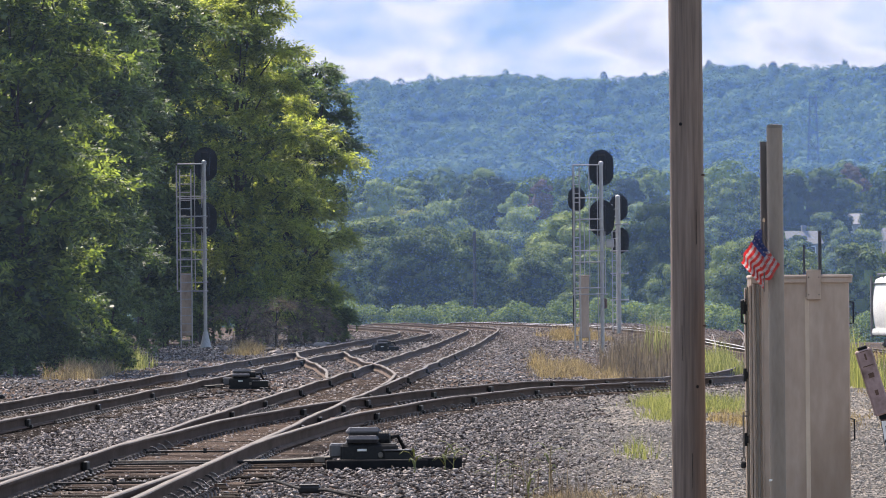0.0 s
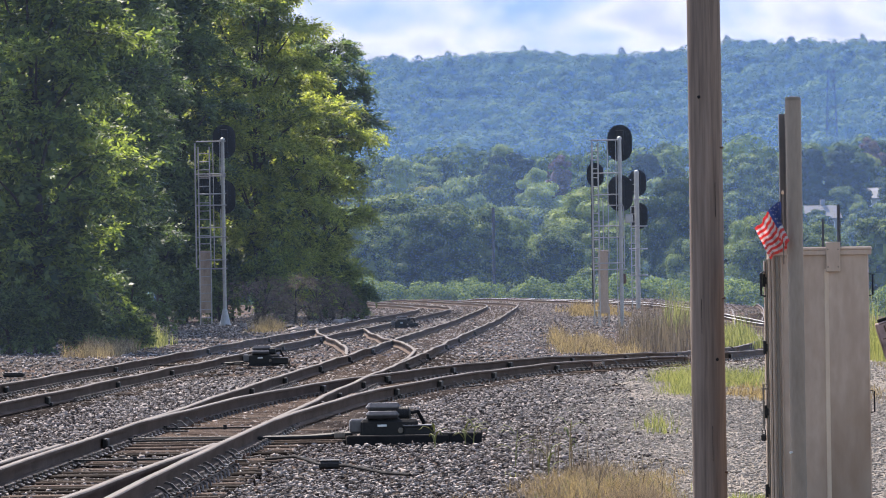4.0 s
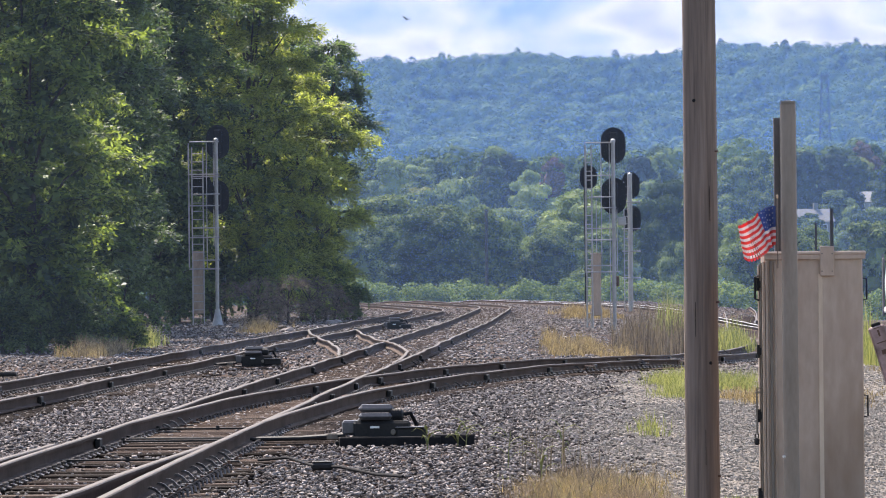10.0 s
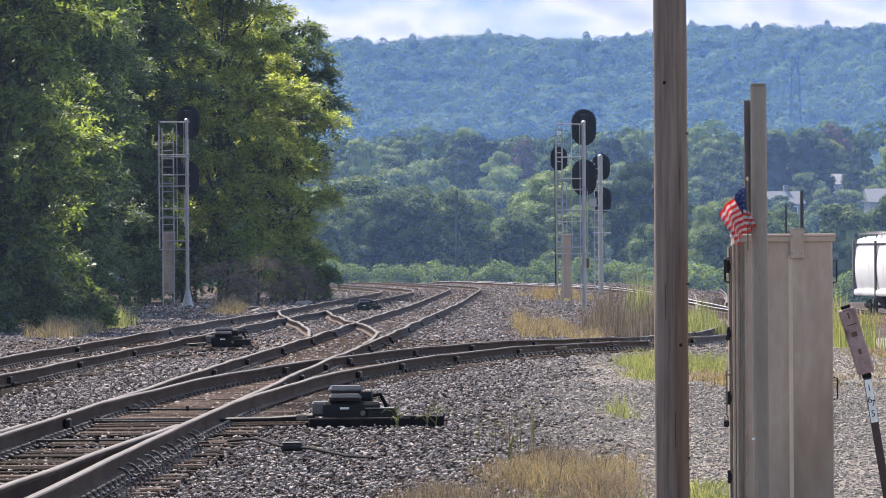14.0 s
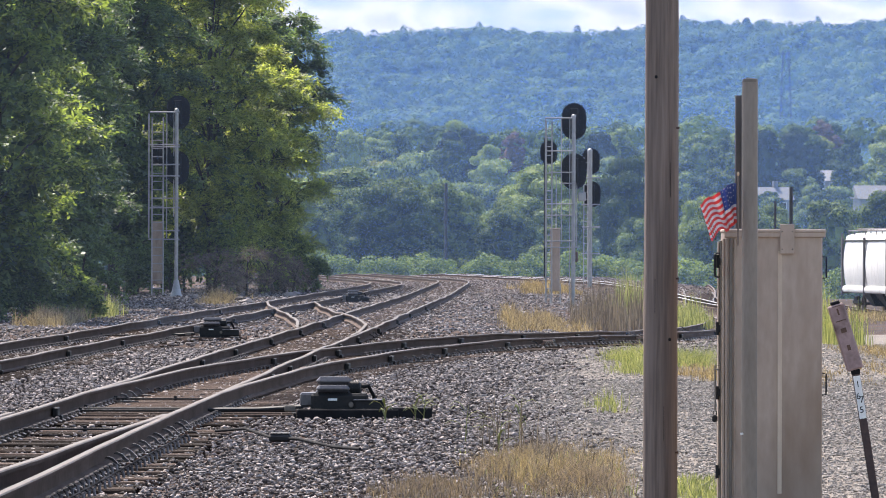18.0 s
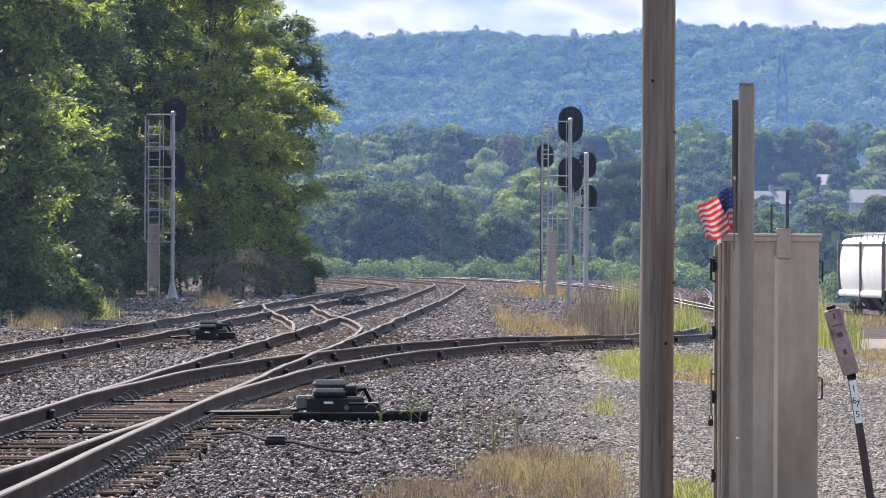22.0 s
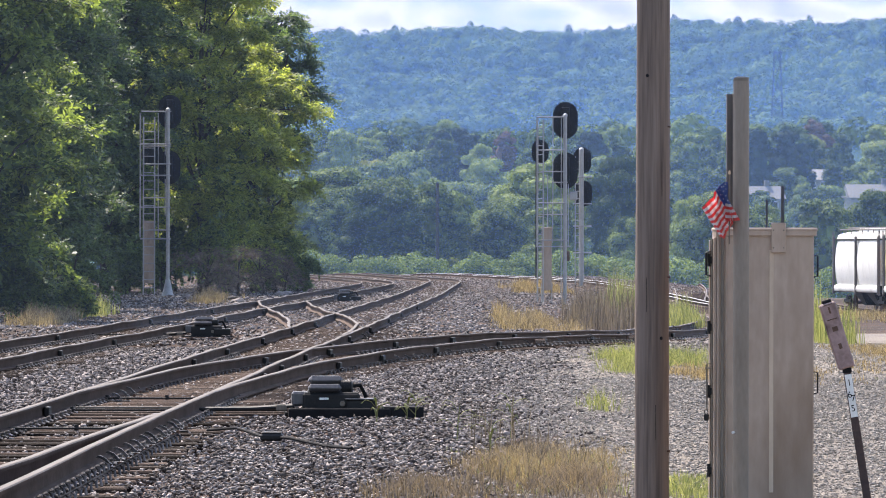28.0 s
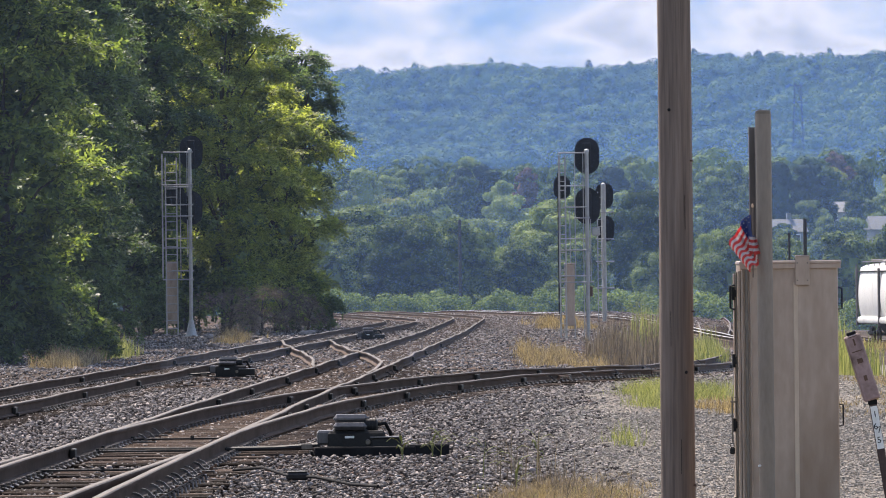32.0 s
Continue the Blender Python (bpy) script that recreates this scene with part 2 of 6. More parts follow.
M = dict(
    # dark so that gaps between ballast stones read as shade; reddish dirt patches
    gravel=material("gravel", (0.024, 0.019, 0.017), (0.095, 0.078, 0.070), 0.95, spec=0.03, scale=0.6, fine=25, bump=0.9, dist=0.05, stains=((0.105, 0.064, 0.048), 0.35, 0.48, 0.7)),
    gravel_fine=material("gravel_fine", (0.115, 0.104, 0.094), (0.26, 0.234, 0.208), 0.95, spec=0.05, scale=0.9, fine=22, bump=1.0, dist=0.06, stains=((0.29, 0.248, 0.20), 0.3, 0.5, 0.75)),
    stone=material("stone", (0.060, 0.052, 0.050), (0.275, 0.245, 0.234), 0.9, spec=0.1, scale=1.5, fine=30, bump=0.3, island=1.1),
    stone_pale=material("stone_pale", (0.18, 0.166, 0.152), (0.335, 0.305, 0.277), 0.92, spec=0.06, scale=1.5, fine=30, bump=0.3, island=0.8),
    rail_side=material("rail_side", (0.046, 0.031, 0.025), (0.120, 0.086, 0.071), 0.9, 0.0, spec=0.08, scale=1.1, fine=18, bump=0.3),
    rail_head=material("rail_head", (0.080, 0.069, 0.065), (0.145, 0.128, 0.121), 0.65, 0.0, spec=0.1, scale=0.8, fine=30, bump=0.05),
    tie=material("tie", (0.014, 0.010, 0.008), (0.082, 0.058, 0.047), 0.95, spec=0.08, scale=4, fine=40, bump=0.6, stretch=(1, 8, 8), obrand=0.6),
    steel_dark=material("steel_dark", (0.007, 0.007, 0.008), (0.024, 0.023, 0.023), 0.55, 0.0, spec=0.2, scale=3, fine=40, bump=0.2),
    steel_rust=material("steel_rust", (0.06, 0.035, 0.025), (0.14, 0.08, 0.055), 0.8, 0.2, scale=5, fine=50),
    # polished steel whose pale colour stands in for sun glint on distant rails
    rail_glint=material("rail_glint", (0.38, 0.37, 0.365), (0.55, 0.54, 0.53), 0.4, 0.5, spec=0.5, scale=0.8, fine=30, bump=0.05),
    plate_steel=material("plate_steel", (0.03, 0.025, 0.023), (0.12, 0.10, 0.092), 0.45, 0.3, scale=9, fine=60, bump=0.2, obrand=0.4),
    silver=material("silver", (0.27, 0.265, 0.26), (0.44, 0.43, 0.42), 0.5, 0.5, scale=4, fine=40, bump=0.1),
    black=material("black", (0.008, 0.008, 0.009), (0.02, 0.02, 0.022), 0.85, spec=0.1, scale=4, fine=40, bump=0.1),
    case_metal=material("case_metal", (0.325, 0.245, 0.192), (0.50, 0.392, 0.315), 0.48, 0.25, scale=1.6, fine=14, bump=0.1, stretch=(1.6, 1.6, 0.5), stains=((0.235, 0.162, 0.115), 1.5, 0.43, 0.68)),
    galv=material("galv", (0.125, 0.104, 0.084), (0.215, 0.183, 0.150), 0.6, 0.0, spec=0.12, scale=5, fine=50, bump=0.08, stretch=(1, 1, 0.3)),
    pole_wood=material("pole_wood", (0.092, 0.070, 0.058), (0.265, 0.205, 0.172), 0.85, spec=0.2, scale=5, fine=22, bump=0.8, dist=0.01, stretch=(3, 3, 0.12), stains=((0.068, 0.052, 0.045), 2.0, 0.5, 0.8)),
    # foliage in plain, sunlit and shaded tones: light and shade put into colour
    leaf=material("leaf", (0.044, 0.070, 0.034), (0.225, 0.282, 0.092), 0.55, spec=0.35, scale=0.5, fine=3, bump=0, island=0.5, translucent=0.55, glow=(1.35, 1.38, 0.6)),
    leaf_sunlit_yellow=material("leaf_sunlit_yellow", (0.105, 0.138, 0.048), (0.38, 0.425, 0.135), 0.55, spec=0.35, scale=0.5, fine=3, bump=0, island=0.4, translucent=0.58, glow=(1.35, 1.36, 0.6)),
    leaf_shaded=material("leaf_shaded", (0.034, 0.056, 0.034), (0.15, 0.205, 0.085), 0.6, spec=0.3, scale=0.5, fine=3, bump=0, island=0.45, translucent=0.4, glow=(1.3, 1.4, 0.7)),
    leaf_wood=material("leaf_wood", (0.036, 0.062, 0.028), (0.255, 0.305, 0.108), 0.9, spec=0.1, scale=0.15, fine=0.8, bump=0, island=0.4, obrand=0.5, translucent=0.24, glow=(1.2, 1.3, 0.8)),
    leaf_hill=material("leaf_hill", (0.016, 0.034, 0.014), (0.15, 0.20, 0.060), 0.95, spec=0.03, scale=0.02, fine=0.13, bump=0, island=0.06, translucent=0.08, glow=(1.2, 1.3, 0.7), ramp=(0.4, 0.6)),
    bark=material("bark", (0.022, 0.018, 0.016), (0.07, 0.06, 0.052), 0.9, scale=3, fine=20, bump=0.7, stretch=(3, 3, 0.6)),
    brush=material("brush", (0.100, 0.080, 0.070), (0.235, 0.185, 0.160), 0.85, scale=0.8, fine=4, bump=0, island=0.8, translucent=0.25),
    dead_weed=material("dead_weed", (0.085, 0.070, 0.062), (0.215, 0.175, 0.15), 0.85, scale=0.8, fine=4, bump=0, island=0.8, translucent=0.2),
    straw=material("straw", (0.12, 0.092, 0.062), (0.33, 0.262, 0.175), 0.85, scale=0.9, fine=5, bump=0, island=0.8, translucent=0.3),
    grass=material("grass", (0.095, 0.12, 0.055), (0.255, 0.27, 0.13), 0.8, scale=0.8, fine=5, bump=0, island=0.8, translucent=0.4),
    # woodland floor; its very dark colour also serves as shade beneath the crowns
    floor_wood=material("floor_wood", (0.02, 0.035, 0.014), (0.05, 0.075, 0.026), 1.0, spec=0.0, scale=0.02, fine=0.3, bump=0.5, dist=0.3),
    hopper_grey=material("hopper_grey", (0.62, 0.61, 0.59), (0.78, 0.77, 0.74), 0.55, scale=0.7, fine=6, bump=0.05, stretch=(1.5, 1.5, 0.35), stains=((0.38, 0.35, 0.32), 0.9, 0.55, 0.85)),
    hopper_tan=material("hopper_tan", (0.52, 0.34, 0.20), (0.70, 0.50, 0.32), 0.55, scale=0.7, fine=6, bump=0.05, stretch=(1.5, 1.5, 0.35), stains=((0.42, 0.39, 0.36), 0.8, 0.5, 0.8)),
    marker_pink=material("marker_pink", (0.20, 0.125, 0.115), (0.36, 0.25, 0.235), 0.6, scale=9, fine=40, bump=0.15, stains=((0.12, 0.075, 0.065), 8.0, 0.5, 0.7)),
    white_paint=material("white_paint", (0.62, 0.61, 0.58), (0.80, 0.79, 0.76), 0.55, scale=6, fine=40, bump=0.1),
    flag_red=material("flag_red", (0.60, 0.095, 0.085), (0.70, 0.125, 0.11), 0.75, scale=20, fine=200, bump=0.1, translucent=0.6, glow=(1.15, 1.1, 1.1)),
    flag_white=material("flag_white", (0.60, 0.585, 0.58), (0.70, 0.685, 0.68), 0.75, scale=20, fine=200, bump=0.1, translucent=0.6, glow=(1.1, 1.08, 1.08)),
    flag_blue=material("flag_blue", (0.07, 0.10, 0.26), (0.10, 0.14, 0.33), 0.75, scale=20, fine=200, bump=0.1, translucent=0.6, glow=(1.2, 1.2, 1.2)),
    roof_slate=material("roof_slate", (0.10, 0.10, 0.10), (0.2, 0.2, 0.2), 0.8),
    siding=material("siding", (0.22, 0.215, 0.21), (0.30, 0.295, 0.29), 0.7),
    glass_dark=material("glass_dark", (0.03, 0.035, 0.04), (0.05, 0.06, 0.07), 0.15, spec=0.8),
)


# ---- ground ----
def smooth01(a, b, x):
    t = min(1, max(0, (x - a) / (b - a)))
    return t * t * (3 - 2 * t)


FAR = ((430, -0.4), (470, -1.2), (560, -1.6), (700, -1.0), (900, 2.6), (1150, 8.5), (1500, 20.0), (2000, 36.0), (2600, 74.0), (3150, 107.0), (3500, 101.0), (4900, 60.0))


def yard_drop(x, y):
    """The yard beside the main line lies lower the farther one goes."""
    side = smooth01(-1.0, 4.5 + 0.09 * max(0, y - 192), x - 0.05 * max(0, y - 150))
    return -float(np.interp(y, (96, 150, 192, 262, 321), (0, 0.324, 0.37, 0.996, 1.35))) * side - 0.5 * smooth01(14, 20, x) * smooth01(150, 260, y)


def land(x, y):
    low = -1.3 * smooth01(0.026, 0.038, x / max(y, 1)) * smooth01(345, 410, y) * (1 - smooth01(540, 680, y))
    if y <= 430:
        return low + yard_drop(x, y) * (1 - smooth01(390, 430, y)) + (-0.4) * smooth01(380, 430, y)
    z = FAR[-1][1]
    for (y0, z0), (y1, z1) in zip(FAR, FAR[1:]):
        if y <= y1:
            t = (y - y0) / (y1 - y0)
            z = z0 + (z1 - z0) * t
            break
    rise = smooth01(1800, 3100, y)
    return low + z + rise * (0.022 * x + 1.4 * math.sin(x / 19 + 0.6) + (1 - smooth01(2500, 3050, y)) * (13 * math.sin(x / 120 + y / 500) + 9 * math.sin(x / 53 + 1.3 + y / 310))) + 1.5 * smooth01(600, 1200, y) * math.sin(x / 40 + y / 90)


def gravel_edge(y):
    """Where the dark ballast gives way to the pale yard gravel."""
    return 0.15 + 0.0135 * y + 0.25 * math.sin(y * 0.7)


def ground_sheet():
    ys = [-60, -20, 0, 15, 25] + [30 + 2 * i for i in range(60)] + [150 + 6 * i for i in range(47)] + [432 + 26 * i for i in range(173)]
    g = Geo()
    cols = 91
    for j, y in enumerate(ys):
        wide = 60 + max(0, y) * 0.30
        for i in range(cols):
            u = (i - (cols - 1) / 2) / ((cols - 1) / 2)
            x = wide * (0.35 * u + 0.65 * u**3)
            g.v.append((x, y, land(x, y) - (0.07 - 0.05 * smooth01(-0.3, 0.3, x - gravel_edge(y))) * (1 - smooth01(100, 140, y))))
    for j in range(len(ys) - 1):
        for i in range(cols - 1):
            a = j * cols + i
            g.f.append((a, a + 1, a + cols + 1, a + cols))
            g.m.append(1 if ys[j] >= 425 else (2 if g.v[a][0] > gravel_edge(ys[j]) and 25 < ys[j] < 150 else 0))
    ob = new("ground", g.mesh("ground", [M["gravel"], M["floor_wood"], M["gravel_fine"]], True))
    return tagged(ob, "grey ballast and gravel ground running to the wooded hill", "ground", kind="structure")


ground_sheet()

# ---- sky backdrop and sheets that imitate haze ----
def sky_backdrop():
    m = bpy.data.materials.new("sky_cloud")
    m.use_nodes = True
    nt = m.node_tree
    N, L = nt.nodes.new, nt.links.new
    nt.nodes.remove(nt.nodes["Principled BSDF"])
    em = N("ShaderNodeEmission")
    em.inputs[1].default_value = 0.40
    co, mp = N("ShaderNodeTexCoord"), N("ShaderNodeMapping")
    mp.inputs["Scale"].default_value = (0.0085, 0, 0.019)
    mp.inputs["Location"].default_value = (3.1, 0, 1.7)
    L(co.outputs["Object"], mp.inputs[0])
    n = N("ShaderNodeTexNoise")
    n.inputs["Scale"].default_value, n.inputs["Detail"].default_value, n.inputs["Distortion"].default_value = 1.0, 8, 0.3
    L(mp.outputs[0], n.inputs["Vector"])
    r = N("ShaderNodeValToRGB")
    e = r.color_ramp.elements
    e[0].position, e[0].color = 0.36, (0.42, 0.60, 0.86, 1)
    e[1].position, e[1].color = 0.57, (1.05, 1.05, 1.04, 1)
    k = r.color_ramp.elements.new(0.46)
    k.color = (0.66, 0.77, 0.92, 1)
    k2 = r.color_ramp.elements.new(0.70)
    k2.color = (0.66, 0.70, 0.76, 1)
    L(n.outputs[0], r.inputs[0]), L(r.outputs[0], em.inputs[0]), L(em.outputs[0], nt.nodes["Material Output"].inputs[0])
    g = Geo()
    ring = []
    for i in range(33):
        a = radians(-24 + 48 * i / 32)
        ring.append((4850 * math.sin(a), 4850 * math.cos(a)))
    g.loft([[(x, y, -20) for x, y in ring], [(x, y, 1500) for x, y in ring]], close=False, caps=False)
    ob = new("backdrop", g.mesh("backdrop", m, True))
    tagged(ob, "pale blue sky with broken white cloud", "sky", kind="structure")


sky_backdrop()


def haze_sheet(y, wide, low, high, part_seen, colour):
    """A thin see-through sheet, scattering daylight, added to imitate haze over what lies beyond."""
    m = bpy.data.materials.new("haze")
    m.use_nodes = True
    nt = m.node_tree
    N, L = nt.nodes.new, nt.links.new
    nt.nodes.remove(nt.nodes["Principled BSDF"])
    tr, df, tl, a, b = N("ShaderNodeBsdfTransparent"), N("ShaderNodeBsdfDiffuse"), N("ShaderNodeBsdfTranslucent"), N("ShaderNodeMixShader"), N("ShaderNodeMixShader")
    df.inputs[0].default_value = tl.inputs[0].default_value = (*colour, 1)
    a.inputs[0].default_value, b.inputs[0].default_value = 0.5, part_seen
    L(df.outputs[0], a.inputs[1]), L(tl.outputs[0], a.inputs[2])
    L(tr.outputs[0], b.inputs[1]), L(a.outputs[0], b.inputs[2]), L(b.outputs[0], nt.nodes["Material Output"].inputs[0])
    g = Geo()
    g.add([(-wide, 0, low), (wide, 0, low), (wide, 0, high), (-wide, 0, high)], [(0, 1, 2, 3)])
    ob = new("imitation_haze", g.mesh("imitation_haze", m))
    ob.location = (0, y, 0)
    tagged(ob, "thin blue see-through sheet imitating distance haze", "haze", kind="structure")


# the nearest sheet is added to lift the trackside trees' dark shade
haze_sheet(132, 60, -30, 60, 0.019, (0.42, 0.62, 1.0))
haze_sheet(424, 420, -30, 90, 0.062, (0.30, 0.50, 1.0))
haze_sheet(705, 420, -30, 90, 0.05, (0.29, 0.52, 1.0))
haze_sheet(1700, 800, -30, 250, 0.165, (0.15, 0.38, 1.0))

# ---- railway tracks ----
HALF = 0.7525                                   # half the distance between the rails' middles
RAIL_TOP = 0.20
LINE_MAIN = [(-3.95, 25), (-3.68, 40), (-3.52, 52), (-3.36, 62), (-3.19, 71), (-3.02, 82), (-2.82, 93), (-2.52, 107), (-2.06, 130), (-1.72, 150), (-1.15, 180), (-0.62, 208), (-0.12, 245), (0.30, 277), (0.45, 296), (0.20, 312), (-0.98, 330), (-2.60, 350), (-6.1, 397), (-10.6, 455), (-24, 600)]
LINE_FAR = [(-8.6, 25), (-8.2, 45), (-7.65, 68), (-7.06, 88), (-6.72, 103), (-6.35, 115), (-5.76, 143), (-5.34, 160), (-4.75, 179), (-4.38, 195), (-3.95, 215), (-3.25, 244), (-2.74, 274), (-3.08, 292), (-4.30, 311), (-5.70, 328), (-6.75, 341), (-8.5, 362), (-13.0, 410), (-20, 480)]
LINE_BRANCH = [(-3.28, 66.5), (-3.02, 73), (-2.62, 81), (-2.08, 88), (-1.35, 95), (-0.45, 102), (0.75, 110), (2.35, 119), (4.0, 129), (5.65, 140), (7.15, 152), (7.9, 162), (8.5, 174), (8.85, 184), (9.1, 194), (9.5, 212), (10.3, 235), (11.4, 262), (12.8, 300)]
LINE_WYE = [(13.2, 232), (10.9, 262), (7.91, 295), (5.86, 321), (3.68, 346), (-0.9, 400), (-6.2, 458)]
LINE_YARD = [(12.6, 262), (14.2, 295), (15.4, 323), (16.4, 353), (17.3, 382), (17.9, 402)]
LINE_STORE = [(44.0, 155), (40.0, 190), (35.0, 235), (31.55, 266), (28.0, 298), (24.7, 328), (22.5, 352), (21.6, 376), (21.4, 402)]


def rail_mesh(line, off, y0=-1e9, y1=1e9, step=1.2, lift=0.0):
    """A flat-bottomed rail along a plan line, set off sideways by off."""
    pts = [p for p in spline(line, step) if y0 <= p.y <= y1]
    prof = [(-0.075, -0.172), (-0.075, -0.160), (-0.012, -0.135), (-0.011, -0.045), (-0.036, -0.036), (-0.036, -0.010), (-0.028, 0.0), (0.028, 0.0), (0.036, -0.010), (0.036, -0.036), (0.011, -0.045), (0.012, -0.135), (0.075, -0.160), (0.075, -0.172)]
    g = Geo()
    rings = []
    for i, p in enumerate(pts):
        d = (pts[min(i + 1, len(pts) - 1)] - pts[max(i - 1, 0)]).normalized()
        n = Vector((d.y, -d.x))
        worn = 0.25 + 0.75 * smooth01(55, 130, p.y)
        c = p + n * (off + worn * (0.016 * math.sin(0.41 * p.y + line[0][0]) + 0.010 * math.sin(1.13 * p.y + 2 * off)))
        z = land(c.x, c.y) + RAIL_TOP + lift + worn * (0.008 * math.sin(0.52 * p.y + 3 * off) + 0.004 * math.sin(1.4 * p.y + line[0][0]))
        rings.append([(c.x + n.x * u, c.y + n.y * u, z + w) for u, w in prof])
    g.loft(rings)
    k = len(prof)
    for j in range(len(rings) - 1):
        for q in (5, 6, 7):
            g.m[j * k + q] = 1
    return g


def tie_row(line, y0, y1, pitch=0.5):
    """Middles and headings of the sleepers along a line."""
    pts, out, run = spline(line, 0.05), [], 0.0
    for a, b in zip(pts, pts[1:]):
        run += (b - a).length
        if run >= pitch:
            run -= pitch
            if y0 <= a.y <= y1:
                out.append((a.x, a.y, math.atan2(b.y - a.y, b.x - a.x) - math.pi / 2))
    return out


def tie_unit(length=2.6):
    g = Geo()
    g.box((0, 0, -0.09), (length, 0.22, 0.18), 0.012)
    return g.mesh("tie", M["tie"])


def plate_unit():
    g = Geo()
    g.box((0, 0, 0.008), (0.30, 0.19, 0.016), 0.004)
    for x in (-0.105, 0.105):
        for y in (-0.05, 0.05):
            g.box((x, y, 0.036), (0.045, 0.04, 0.044), 0.01)
    g.box((-0.115, 0, 0.018), (0.03, 0.19, 0.02), 0.004)
    g.box((0.115, 0, 0.018), (0.03, 0.19, 0.02), 0.004)
    return g.mesh("tie_plate", M["plate_steel"])


TIE, TIE_LONG, PLATE = tie_unit(), tie_unit(4.0), plate_unit()
TIE_TOP = RAIL_TOP - 0.172 - 0.016


def track(name, line, label, y0, y1, near, step=1.2, head="rail_head"):
    """near: stretch whose sleepers are single parts; the rest are one part."""
    t = thing(name, pose(0, 0, 0), label, "railway track", "railway tracks")
    for off in (-HALF, HALF):
        part("rail", rail_mesh(line, off, y0, y1, step), [M["rail_side"], M[head]], t)
    far = [q for q in tie_row(line, y0, min(y1, 330), 0.53) if not near[0] <= q[1] <= near[1]]
    mats3 = np.array([[[math.cos(a), -math.sin(a), 0], [math.sin(a), math.cos(a), 0], [0, 0, 1]] for _, _, a in far]).reshape(-1, 3, 3)
    if len(far):
        offs = np.array([(x, y, land(x, y) + TIE_TOP) for x, y, _ in far])
        u = np.array([(x, y, z) for x in (-1.3, 1.3) for y in (-0.11, 0.11) for z in (-0.18, 0)])
        f = [(0, 1, 3), (0, 3, 2), (4, 6, 7), (4, 7, 5), (0, 4, 5), (0, 5, 1), (2, 3, 7), (2, 7, 6), (1, 5, 7), (1, 7, 3)]
        tagged(part("tie_run", solids("tie_run", u, f, mats3, offs, M["tie"]), None, t), kind="stuff")
    for x, y, a in tie_row(line, *near, 0.53) if near[1] > near[0] else ():
        z = land(x, y) + TIE_TOP
        ja = a + random.uniform(-0.012, 0.012)
        part("tie", TIE, None, t, m=Matrix.Translation((x + random.uniform(-0.05, 0.05), y, z + random.uniform(-0.025, 0.006))) @ Matrix.Rotation(ja, 4, "Z"))
        for s in (-HALF, HALF):
            part("tie_plate", PLATE, None, t, m=Matrix.Translation((x + s * math.cos(a), y + s * math.sin(a), z)) @ Matrix.Rotation(a, 4, "Z"))
    return t


def anchor_unit():
    g = Geo()
    g.box((0.055, 0, -0.10), (0.06, 0.30, 0.11), 0.012)
    g.box((0.09, 0, -0.15), (0.07, 0.16, 0.05), 0.01)
    return g.mesh("rail_anchor", M["steel_dark"])


ANCHOR = anchor_unit()


def anchors(t, line, off, ys):
    """Dark anchor clips against the rail's side at the given distances."""
    pts = spline(line, 0.5)
    for y in ys:
        i = min(range(1, len(pts) - 1), key=lambda k: abs(pts[k].y - y))
        d = (pts[i + 1] - pts[i - 1]).normalized()
        n = Vector((d.y, -d.x))
        c = pts[i] + n * off
        part("rail_anchor", ANCHOR, None, t, m=Matrix.Translation((c.x, c.y, land(c.x, c.y) + RAIL_TOP)) @ Matrix.Rotation(math.atan2(d.y, d.x) - math.pi / 2, 4, "Z"))


main_track = track("railway_track", LINE_MAIN, "main track with shiny rail heads on dark wooden ties in ballast", 30, 560, (38, 100))
far_track = track("railway_track", LINE_FAR, "second main track with rusty-sided rails beside the trees", 60, 470, (88, 120))
branch_track = track("railway_track", LINE_BRANCH, "diverging branch track curving away toward the yard", 66.5, 300, (100, 140))
track("railway_track", LINE_WYE, "distant track with polished rails, coloured pale for sun glint, crossing beyond the signals", 232, 455, (0, 0), 3, "rail_glint")
track("railway_track", LINE_YARD, "distant yard track on low ground", 262, 402, (0, 0), 3)
track("railway_track", LINE_STORE, "storage track on which the hopper cars stand", 150, 400, (0, 0), 3)

anchors(main_track, LINE_MAIN, HALF, (78.5, 84.0, 92.5, 103, 111.5, 124, 139, 152, 170))
anchors(main_track, LINE_MAIN, -HALF, (61.8, 71.0, 76.2, 88.4, 97.6, 109, 121, 133, 149))
anchors(far_track, LINE_FAR, HALF, (84.5, 95.8, 107, 126, 141, 158))
anchors(far_track, LINE_FAR, -HALF, (93, 112, 137, 160))
anchors(branch_track, LINE_BRANCH, HALF, (86.5, 92.4, 99.5, 107.6, 113.2, 119.0, 125.5, 131.8, 139.6, 148))
anchors(branch_track, LINE_BRANCH, -HALF, (90.2, 97.5, 104.8, 111.6, 118.4, 126.2, 134.5, 144))

def clip_unit():
    g = Geo()
    arc = [(0.02, -0.03, -0.02), (0.03, 0, 0.03), (0.06, 0.03, 0.045), (0.09, 0.02, 0.03), (0.10, -0.02, -0.02)]
    g.tube(arc, 0.011, 6)
    return g.mesh("rail_clip", M["brace_steel"], True)


def clips(t, line, off, y0, y1, pitch):
    """Sprung clips over the rail's foot, close together."""
    me = clip_unit()
    for x, y, a in tie_row(line, y0, y1, pitch):
        part("rail_clip", me, None, t, m=Matrix.Translation((x + off * math.cos(a), y + off * math.sin(a), TIE_TOP + 0.01)) @ Matrix.Rotation(a, 4, "Z"))


